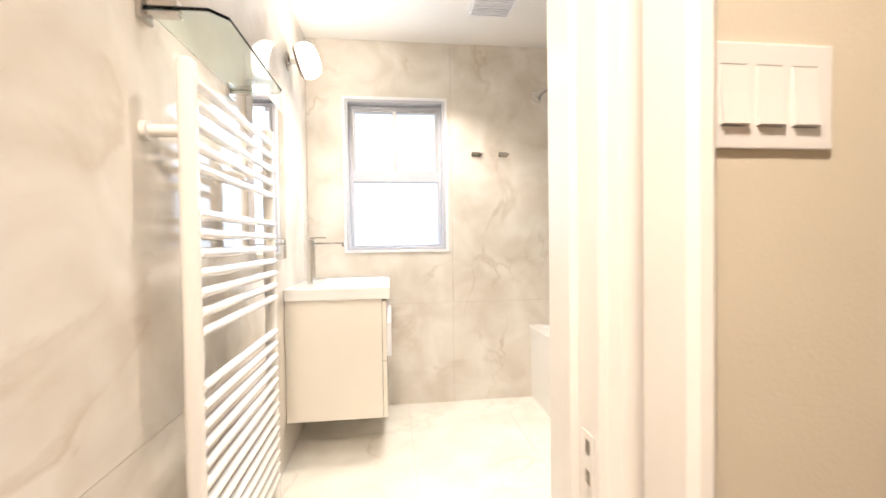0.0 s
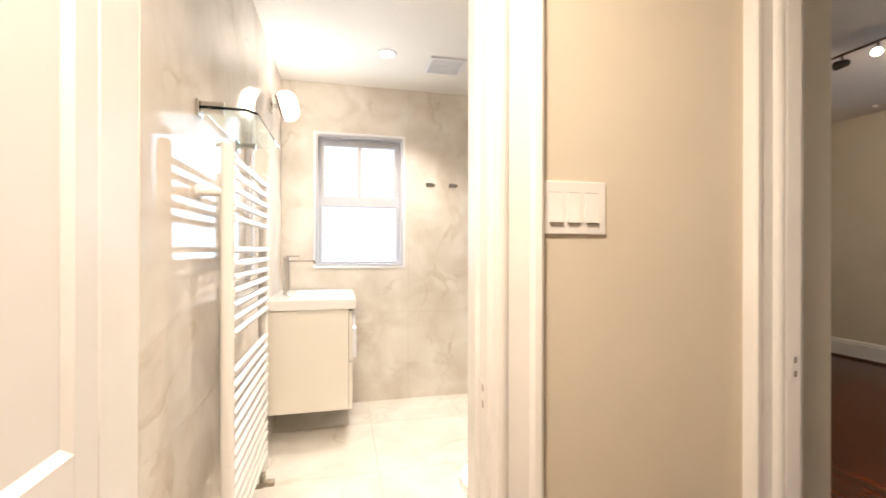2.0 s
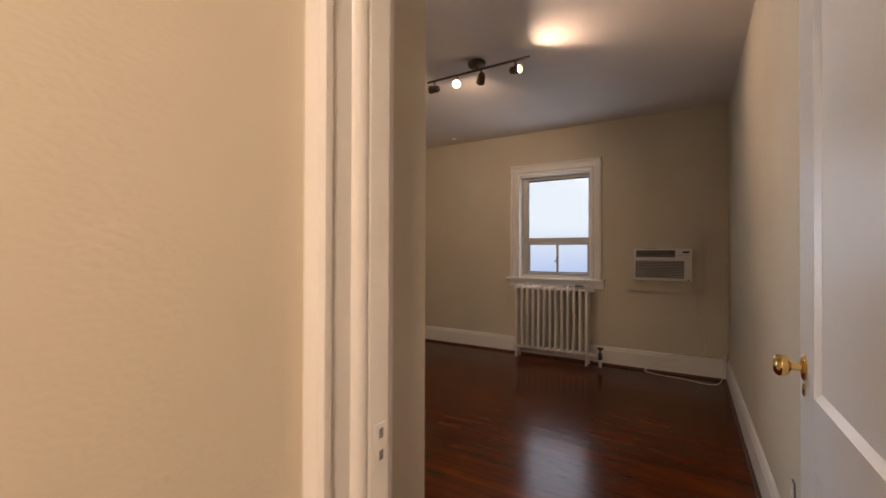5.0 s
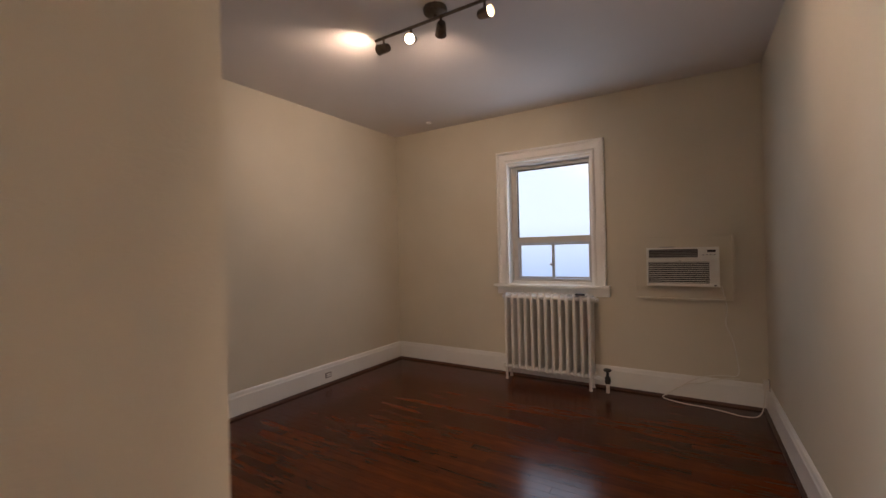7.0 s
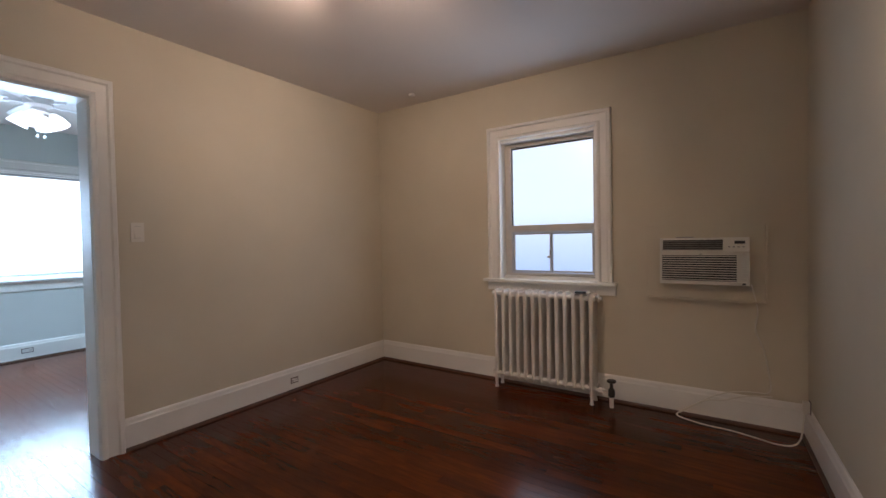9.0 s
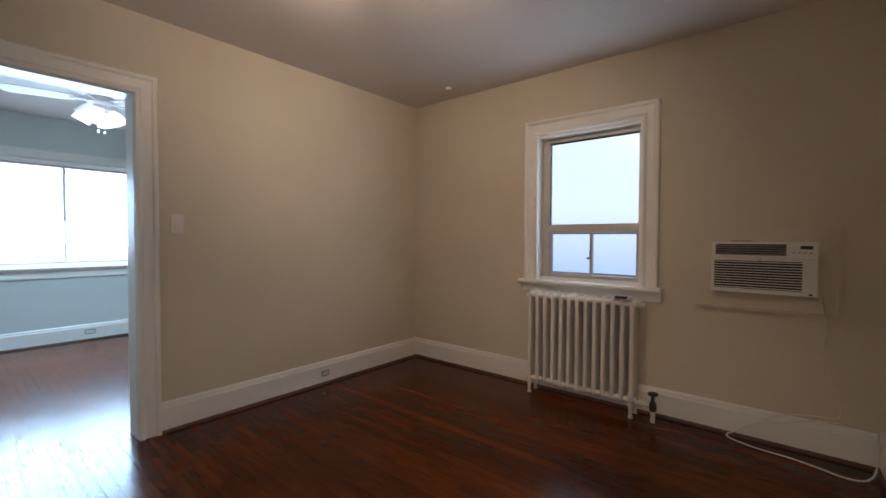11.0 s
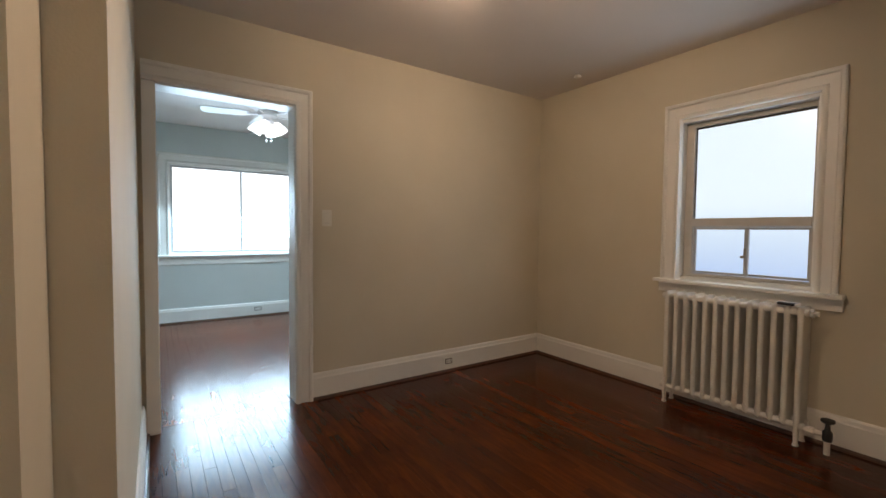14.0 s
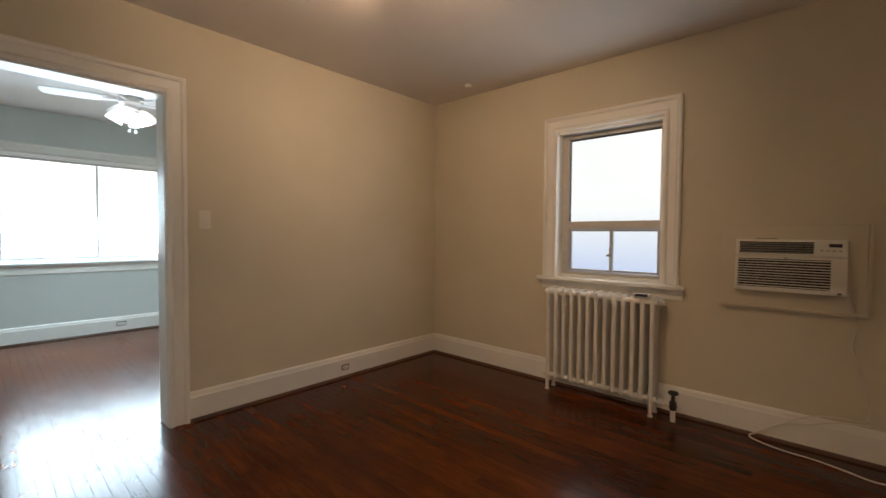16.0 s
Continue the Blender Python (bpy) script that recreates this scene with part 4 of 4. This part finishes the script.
# ---- living room fan ----
def ceiling_fan():
    fan = thing("ceiling_fan", None, "white ceiling fan with lit frosted glass shades", "ceiling fan")
    c = Vector((3.13, 5.2, 0))
    bm = bmesh.new()
    lathe(bm, [(0, CEIL), (0.075, CEIL), (0.07, CEIL - 0.03), (0.03, CEIL - 0.05), (0.085, CEIL - 0.06), (0.10, CEIL - 0.09), (0.09, CEIL - 0.14), (0.05, CEIL - 0.16), (0.05, CEIL - 0.19), (0, CEIL - 0.195)], Matrix.Translation(c), 28)
    part("motor", bm, M_VINYL, fan, "", 0, True)
    for k in range(5):
        a = radians(20 + 72 * k)
        m = Matrix.Translation(c + Vector((0, 0, CEIL - 0.125))) @ Matrix.Rotation(a, 4, "Z")
        bm = bmesh.new()
        add_box(bm, 0.085, 0.20, -0.012, 0.012, -0.004, 0.004, m)
        arm = part("blade_iron", bm, M_VINYL, fan, "", 0.002)
        bm = bmesh.new()
        outline = [(0.17, -0.045), (0.30, -0.060), (0.56, -0.066), (0.60, -0.050), (0.61, 0.0), (0.60, 0.050), (0.56, 0.066), (0.30, 0.060), (0.17, 0.045)]
        mm = m @ Matrix.Rotation(radians(12), 4, "X")
        lo = [bm.verts.new(mm @ Vector((x, y, 0.004))) for x, y in outline]
        hi = [bm.verts.new(mm @ Vector((x, y, 0.010))) for x, y in outline]
        bm.faces.new(lo[::-1])
        bm.faces.new(hi)
        for i in range(len(lo)):
            j = (i + 1) % len(lo)
            bm.faces.new((lo[i], lo[j], hi[j], hi[i]))
        part("blade", bm, M_VINYL, arm)
    for k in range(4):
        a = radians(60 + 90 * k)
        d = Vector((math.cos(a), math.sin(a), 0))
        p = c + d * 0.085 + Vector((0, 0, CEIL - 0.205))
        q = Matrix.Translation(p) @ (d * 0.55 + Vector((0, 0, -1))).to_track_quat("Z", "Y").to_matrix().to_4x4()
        bm = bmesh.new()
        lathe(bm, [(0.022, 0.0), (0.030, 0.012), (0.050, 0.045), (0.062, 0.085), (0.068, 0.110), (0.064, 0.108), (0.046, 0.045), (0.026, 0.012)], q, 22)
        part("shade", bm, M_FANGLASS, fan, "frosted tulip glass shade", 0, True)
        bm = bmesh.new()
        add_cyl(bm, c + Vector((0, 0, CEIL - 0.18)), p, 0.010)
        part("shade_arm", bm, M_VINYL, fan, "", 0, True)
    for dx in (-0.02, 0.025):
        bm = bmesh.new()
        add_cyl(bm, c + Vector((dx, -0.03, CEIL - 0.19)), c + Vector((dx, -0.03, CEIL - 0.385)), 0.0015, seg=6)
        chain = part("pull_chain", bm, M_VINYL, fan)
        bm = bmesh.new()
        add_ball(bm, c + Vector((dx, -0.03, CEIL - 0.395)), 0.010, (1, 1, 1.4))
        part("pull_knob", bm, M_VINYL, chain)
    return fan


ceiling_fan()


# ---- bathroom things ----
def towel_rail():
    tr = thing("towel_rail", None, "white enamel ladder towel radiator on the stone wall", "towel radiator")
    x, y0, y1, zt, zb = -0.165, 1.345, 1.925, 1.435, 0.16
    for y in (y0, y1):
        bm = bmesh.new()
        add_cyl(bm, (x, y, zb), (x, y, zt), 0.0195, seg=22)
        lathe(bm, [(0.0195, zt), (0.015, zt + 0.006), (0, zt + 0.008)], Matrix.Translation((x, y, 0)), 22)
        part("upright", bm, M_TOWELRAIL, tr, "", 0, True)
    zs = [1.395, 1.350, 1.305, 1.260, 1.215] + [1.118 - 0.0425 * i for i in range(7)] + [0.745 - 0.0425 * i for i in range(13)]
    bm = bmesh.new()
    add_cyl(bm, (0, y0, 0), (0, y1, 0), 0.0115, seg=14)
    bar = part("bar", bm, M_TOWELRAIL, tr, "", 0, True)
    bar.location = (x + 0.012, 0, zs[0])
    for z in zs[1:]:
        o = bar.copy()
        scene.collection.objects.link(o)
        o.location = (x + 0.012, 0, z)
    for y in (y0, y1):
        for z in (1.29, 0.30):
            bm = bmesh.new()
            add_cyl(bm, (x, y, z), (BX, y, z), 0.013)
            add_cyl(bm, (BX + 0.012, y, z), (BX, y, z), 0.022)
            part("wall_bracket", bm, M_TOWELRAIL, tr, "", 0, True)
    bm = bmesh.new()
    add_cyl(bm, (x, y1, zb), (x, y1, zb - 0.06), 0.013)
    add_cyl(bm, (x - 0.01, y1, zb - 0.06), (x + 0.05, y1, zb - 0.06), 0.016)
    add_cyl(bm, (x, y1, zb - 0.07), (BX, y1, zb - 0.07), 0.011)
    part("valve", bm, M_STEEL, tr, "chrome valve", 0, True)
    return tr


towel_rail()


def glass_shelf():
    sh = thing("glass_shelf", None, "glass wall shelf on square chrome brackets", "shelf")
    x1, ya, yb, z = -0.085, 1.335, 1.83, 1.535
    bm = bmesh.new()
    pts = [(BX + 0.012, ya), (x1 - 0.03, ya), (x1, ya + 0.035), (x1, yb - 0.02), (x1 - 0.02, yb), (BX + 0.012, yb)]
    lo = [bm.verts.new((x, y, z)) for x, y in pts]
    hi = [bm.verts.new((x, y, z + 0.008)) for x, y in pts]
    bm.faces.new(lo[::-1])
    bm.faces.new(hi)
    for i in range(len(pts)):
        j = (i + 1) % len(pts)
        bm.faces.new((lo[i], lo[j], hi[j], hi[i]))
    bmesh.ops.recalc_face_normals(bm, faces=bm.faces)
    part("glass_plate", bm, M_SHELFGLASS, sh, "clear glass plate with a green edge").visible_shadow = False
    for y in (ya + 0.012, yb - 0.012):
        boxes("bracket", [(BX + 0.001, BX + 0.012, y - 0.024, y + 0.024, z - 0.022, z + 0.026), (BX + 0.012, BX + 0.075, y - 0.011, y + 0.011, z + 0.0085, z + 0.022), (BX + 0.012, BX + 0.075, y - 0.011, y + 0.011, z - 0.010, z - 0.0005)], M_CHROME, sh, 0.002)
    return sh


glass_shelf()
mc = thing("mirror_cabinet", None, "frameless mirror on the bathroom side wall", "mirror")
boxes("backing", [(BX + 0.001, BX + 0.020, 1.98, 2.42, 0.98, 1.64)], M_VINYL, mc)
boxes("mirror_glass", [(BX + 0.020, BX + 0.025, 1.98, 2.42, 0.98, 1.64)], M_MIRROR, mc, 0.001)


def vanity():
    v = thing("vanity_cabinet", None, "cream lacquered wall-hung vanity cabinet with drawers", "vanity")
    y0, y1, xf, zb, zt = 2.455, 3.06, 0.205, 0.195, 0.775
    boxes("body", [(BX + 0.001, xf, y0, y1, zb, zt)], M_LACQUER, v, 0.002)
    for z0, z1 in ((zb, 0.468), (0.474, zt - 0.012)):
        dr_ = boxes("drawer_front", [(xf + 0.002, xf + 0.022, y0, y1, z0, z1)], M_LACQUER, v, 0.002)
        if z0 > 0.4:
            boxes("handle", [(xf + 0.0225, xf + 0.045, y0 + 0.015, y1 - 0.015, 0.49, 0.655)], M_VINYL, dr_, 0.003, "white flat drawer pull")
    b = thing("washbasin", None, "white ceramic basin top on the vanity", "washbasin")
    bm = bmesh.new()
    X0, X1, Y0, Y1, z0, z1 = BX + 0.001, 0.246, 2.440, 3.075, 0.7755, 0.832
    o = [(X0, Y0), (X1, Y0), (X1, Y1), (X0, Y1)]
    i = [(X0 + 0.12, Y0 + 0.06), (X1 - 0.03, Y0 + 0.06), (X1 - 0.03, Y1 - 0.06), (X0 + 0.12, Y1 - 0.06)]
    d = [(X0 + 0.16, Y0 + 0.12), (X1 - 0.07, Y0 + 0.12), (X1 - 0.07, Y1 - 0.12), (X0 + 0.16, Y1 - 0.12)]
    rows = [[bm.verts.new((x, y, z)) for x, y in r] for r, z in ((o, z0), (o, z1), (i, z1), (d, z0 + 0.006))]
    bm.faces.new(rows[0][::-1])
    for p, q in zip(rows, rows[1:]):
        for k in range(4):
            bm.faces.new((p[k], p[(k + 1) % 4], q[(k + 1) % 4], q[k]))
    bm.faces.new(rows[3])
    bmesh.ops.recalc_face_normals(bm, faces=bm.faces)
    part("bowl", bm, M_PORCELAIN, b, "", 0.004)
    f = thing("basin_tap", None, "tall chrome basin mixer tap", "tap")
    bm = bmesh.new()
    lathe(bm, [(0, 0), (0.026, 0), (0.026, 0.006), (0.021, 0.010), (0.021, 0.105), (0.022, 0.106), (0.022, 0.110), (0.021, 0.111), (0.021, 0.235), (0, 0.236)], Matrix.Translation((-0.165, 2.70, 0.832)), 24)
    part("tap_body", bm, M_CHROME, f, "", 0, True)
    boxes("spout", [(-0.150, 0.010, 2.682, 2.718, 1.040, 1.050), (-0.004, 0.010, 2.682, 2.718, 1.026, 1.040)], M_CHROME, f, 0.002)
    boxes("lever", [(-0.172, -0.085, 2.692, 2.708, 1.072, 1.078)], M_CHROME, f, 0.002)
    return v


vanity()


def sconce():
    s = thing("wall_sconce", None, "lit opal glass wall sconce on a chrome mount", "wall lamp")
    c = Vector((-0.170, 2.62, 1.965))
    bm = bmesh.new()
    lathe(bm, [(0, 0), (0.045, 0), (0.045, 0.012), (0.014, 0.016), (0.014, 0.062), (0, 0.062)], Matrix.Translation((BX + 0.001, c.y, c.z)) @ Matrix.Rotation(radians(90), 4, "Y"))
    part("mount", bm, M_CHROME, s, "chrome wall mount", 0, True)
    m = Matrix.Translation(c) @ Matrix.Rotation(radians(74), 4, "Y")
    bm = bmesh.new()
    lathe(bm, [(0, -0.030), (0.082, -0.028), (0.088, -0.022), (0.088, -0.014), (0, -0.012)], m @ Matrix.Diagonal((0.92, 0.9, 1, 1)), 28)
    part("back_plate", bm, M_BRONZE, s, "dark metal rim", 0, True)
    bm = bmesh.new()
    lathe(bm, [(0.086, -0.012), (0.096, 0.010), (0.092, 0.045), (0.070, 0.070), (0.035, 0.080), (0, 0.082)], m @ Matrix.Diagonal((0.92, 0.9, 1, 1)), 28)
    part("shade", bm, M_OPAL, s, "glowing opal glass shade", 0, True).visible_shadow = False
    return s


sconce()


def robe_hook(x, z):
    h = thing("robe_hook", None, "small square chrome robe hook on the stone wall", "hook", "robe hooks beside the window")
    boxes("base_plate", [(x - 0.028, x + 0.028, BW - 0.008, BW - 0.0002, z - 0.012, z + 0.020)], M_CHROME, h, 0.002)
    boxes("peg", [(x - 0.034, x - 0.024, BW - 0.045, BW - 0.008, z - 0.004, z + 0.006), (x + 0.024, x + 0.034, BW - 0.045, BW - 0.008, z - 0.004, z + 0.006), (x - 0.034, x + 0.034, BW - 0.014, BW - 0.0082, z - 0.006, z + 0.004)], M_CHROME, h, 0.002)


robe_hook(0.812, 1.602)
robe_hook(0.990, 1.602)
shower = thing("shower_head", None, "chrome shower head on a wall arm over the bath", "shower")
bm = bmesh.new()
add_cyl(bm, (1.42, 2.62, 1.98), (1.10, 2.66, 1.865), 0.010)
part("arm", bm, M_CHROME, shower, "", 0, True)
bm = bmesh.new()
lathe(bm, [(0, 0), (0.012, 0), (0.016, 0.03), (0.034, 0.055), (0.036, 0.066), (0, 0.066)], Matrix.Translation((1.105, 2.66, 1.87)) @ Vector((-0.75, 0.05, -0.65)).to_track_quat("Z", "Y").to_matrix().to_4x4(), 20)
part("rose", bm, M_CHROME, shower, "", 0, True)
bm = bmesh.new()
add_cyl(bm, (1.42, 2.62, 1.98), (1.85, 2.62, 1.98), 0.010)
part("wall_pipe", bm, M_CHROME, shower, "", 0, True)

tub = thing("bathtub", None, "white built-in bathtub with a stone-clad front", "bathtub")
bm = bmesh.new()
o = [(1.155, 1.83), (1.848, 1.83), (1.848, BW - 0.002), (1.155, BW - 0.002)]
i = [(1.225, 1.90), (1.79, 1.90), (1.79, BW - 0.08), (1.225, BW - 0.08)]
d = [(1.29, 2.0), (1.74, 2.0), (1.74, BW - 0.22), (1.29, BW - 0.22)]
rows = [[bm.verts.new((x, y, z)) for x, y in r] for r, z in ((o, 0.452), (o, 0.485), (i, 0.485), (d, 0.10))]
for p, q in zip(rows, rows[1:]):
    for k in range(4):
        bm.faces.new((p[k], p[(k + 1) % 4], q[(k + 1) % 4], q[k]))
bm.faces.new(rows[3])
bmesh.ops.recalc_face_normals(bm, faces=bm.faces)
part("basin", bm, M_PORCELAIN, tub, "", 0.006)
boxes("apron", [(1.17, 1.195, 1.835, BW - 0.003, 0, 0.4515)], M_PORCELAIN, tub)

tl_ = thing("toilet", None, "white ceramic toilet with closed lid", "toilet")
cx, cy = 0.78, 1.22
for nm, prof, sc in (("pedestal", [(0, 0), (0.13, 0), (0.12, 0.06), (0.13, 0.20), (0.18, 0.33), (0.19, 0.37), (0, 0.37)], (1.25, 0.95, 1)),
                     ("seat", [(0, 0.371), (0.188, 0.371), (0.195, 0.38), (0.190, 0.392), (0, 0.392)], (1.28, 0.95, 1)),
                     ("lid", [(0, 0.395), (0.188, 0.395), (0.193, 0.403), (0.180, 0.413), (0, 0.416)], (1.28, 0.95, 1))):
    bm = bmesh.new()
    lathe(bm, prof, Matrix.Translation((cx, cy, 0)) @ Matrix.Diagonal((*sc, 1)), 32)
    part(nm, bm, M_PORCELAIN, tl_, "", 0, True)
boxes("tank", [(1.03, 1.21, cy - 0.19, cy + 0.19, 0.38, 0.76)], M_PORCELAIN, tl_, 0.015)
boxes("tank_lid", [(1.02, 1.22, cy - 0.20, cy + 0.20, 0.762, 0.795)], M_PORCELAIN, tl_, 0.008)
boxes("tank_foot", [(0.90, 1.21, cy - 0.10, cy + 0.10, 0, 0.379)], M_PORCELAIN, tl_, 0.02)


def downlight(x, y):
    d = thing("recessed_light", None, "round lit recessed ceiling downlight", "ceiling light", "bathroom downlights")
    bm = bmesh.new()
    lathe(bm, [(0.040, BCEIL - 0.001), (0.062, BCEIL - 0.001), (0.062, BCEIL - 0.006), (0.044, BCEIL - 0.010), (0.040, BCEIL - 0.004)], Matrix.Translation((x, y, 0)), 28)
    part("trim_ring", bm, M_VINYL, d, "", 0, True)
    bm = bmesh.new()
    lathe(bm, [(0, BCEIL - 0.003), (0.040, BCEIL - 0.003), (0.040, BCEIL - 0.001), (0, BCEIL - 0.001)], Matrix.Translation((x, y, 0)), 24)
    part("lens", bm, M_DOWNLIGHT, d, "glowing lens")


downlight(0.43, 2.53)
# made-up fitting, placed to go with the added fill spot
downlight(0.55, 1.55)
vent = thing("exhaust_vent", None, "square white exhaust fan grille in the bathroom ceiling", "vent")
boxes("frame", [(0.70, 0.93, 2.50, 2.515, BCEIL - 0.014, BCEIL - 0.0005), (0.70, 0.93, 2.715, 2.73, BCEIL - 0.014, BCEIL - 0.0005), (0.70, 0.715, 2.515, 2.715, BCEIL - 0.014, BCEIL - 0.0005), (0.915, 0.93, 2.515, 2.715, BCEIL - 0.014, BCEIL - 0.0005)], M_VINYL, vent, 0.002)
boxes("backing", [(0.715, 0.915, 2.515, 2.715, BCEIL - 0.003, BCEIL - 0.0005)], M_GREYTEXT, vent)
for k in range(9):
    y = 2.515 + 0.2 * (k + 0.5) / 9
    boxes("slat", [(0.715, 0.915, y - 0.006, y + 0.006, BCEIL - 0.012, BCEIL - 0.006)], M_VINYL, vent)


# ---- tiles and floor strips ----
def slab_grid(parent, axis, fixed, thick, a0, a1, z0, z1, step, rise, holes=(), shift=0.0):
    """Stone slabs on a wall; cells cut where a hole needs it, joints only on the slab lines."""
    al = [a0] + [v for v in np.arange(a0 + shift, a1, step) if a0 + 0.05 < v < a1 - 0.05] + [a1]
    zl = [z0, rise, z1]
    j = 0.0005
    for p, q in zip(al, al[1:]):
        for lo, hi in zip(zl, zl[1:]):
            cells = [(p + j, q - j, lo + j, hi - j)]
            for h in holes:
                nxt = []
                for c in cells:
                    if c[0] >= h[1] or c[1] <= h[0] or c[2] >= h[3] or c[3] <= h[2]:
                        nxt.append(c)
                        continue
                    m0, m1 = max(c[2], h[2]), min(c[3], h[3])
                    nxt += [(c[0], h[0], m0, m1), (h[1], c[1], m0, m1), (c[0], c[1], c[2], m0), (c[0], c[1], m1, c[3])]
                cells = [c for c in nxt if c[1] - c[0] > 0.004 and c[3] - c[2] > 0.004]
            if not cells:
                continue
            for c in cells:
                bm = bmesh.new()
                if axis == "x":
                    add_box(bm, c[0], c[1], fixed, fixed + thick, c[2], c[3])
                else:
                    add_box(bm, fixed - thick, fixed, c[0], c[1], c[2], c[3])
                part("stone_slab", bm, M_MARBLE, parent)


slab_grid(bpy.data.objects["wall_bath_north"], "x", BW, 0.0095, BX, 1.85, 0, BCEIL, 1.2, 0.65, [(-0.018, 0.610, 0.997, 1.943)], 0.9)
slab_grid(bpy.data.objects["wall_bath_west"], "y", BX, 0.0095, BY0 + 0.001, BW, 0, BCEIL, 2.5, 0.65)

for xi, (xa, xb) in enumerate(((-0.25, 0.35), (0.352, 0.95), (0.952, 1.17))):
    for ya, yb in ((BY0 - 0.07, 1.50), (1.502, 2.10), (2.102, 2.70), (2.702, BW)):
        boxes("floor_tile", [(xa, xb, ya, yb, -0.004, 0.002)], M_MARBLE_LIT, floor_bath)


def strip_floor(parent, x0, x1, y0, y1, single, seed):
    rng = random.Random(seed)
    w, g = 0.057, 0.0003
    meshes, verts, faces = {}, [], []
    corners = ((0, 0), (1, 0), (1, 1), (0, 1))
    x = x0
    while x < x1 - 0.005:
        wx, y = min(w, x1 - x), y0 - rng.uniform(0, 1.1)
        while y < y1:
            n = rng.choice((0.7, 1.0, 1.3, 1.7, 2.1)) if single else rng.choice((0.5, 0.8, 1.1, 1.5))
            a, b = max(y, y0), min(y + n, y1)
            y += n
            if b - a < 0.02:
                continue
            z = rng.uniform(-0.0001, 0.0001)
            v = [(g, g, -0.008), (wx - g, g, -0.008), (wx - g, b - a - g, -0.008), (g, b - a - g, -0.008)]
            e = 0.0005
            v += [(g, g, -e), (wx - g, g, -e), (wx - g, b - a - g, -e), (g, b - a - g, -e)]
            v += [(g + e, g + e, 0), (wx - g - e, g + e, 0), (wx - g - e, b - a - g - e, 0), (g + e, b - a - g - e, 0)]
            f = [(8, 9, 10, 11)] + [(k + s, (k + 1) % 4 + s, (k + 1) % 4 + s + 4, k + s + 4) for s in (0, 4) for k in range(4)]
            if single:
                key = (round(wx, 4), round(b - a, 3))
                if key not in meshes:
                    me = bpy.data.meshes.new("oak_strip")
                    me.from_pydata(v, [], f)
                    me.materials.append(M_WOOD)
                    meshes[key] = me
                ob = new("oak_strip", meshes[key])
                ob.location, ob.parent = (x, a, z), parent
            else:
                k0 = len(verts)
                verts += [(p + x, q + a, r + z) for p, q, r in v]
                faces += [tuple(i + k0 for i in t) for t in f]
        x += w
    if not single:
        me = bpy.data.meshes.new("oak_strips")
        me.from_pydata(verts, [], faces)
        me.materials.append(M_WOOD)
        ob = new("oak_strips", me)
        ob.parent = parent
        tagged(ob, kind="stuff")


strip_floor(floor, 1.43, WX, 0.0, AY + 0.07, True, 3)
strip_floor(floor_living, 1.90, 4.294, AY + 0.07, LY, True, 5)
strip_floor(floor_living, 0.34, 1.90, AY + 0.07, LY, False, 6)
strip_floor(floor_living, 4.294, 5.46, AY + 0.07, LY, False, 8)
strip_floor(floor_hall, -1.1, 1.43, -1.08, BY0 - 0.07, False, 7)
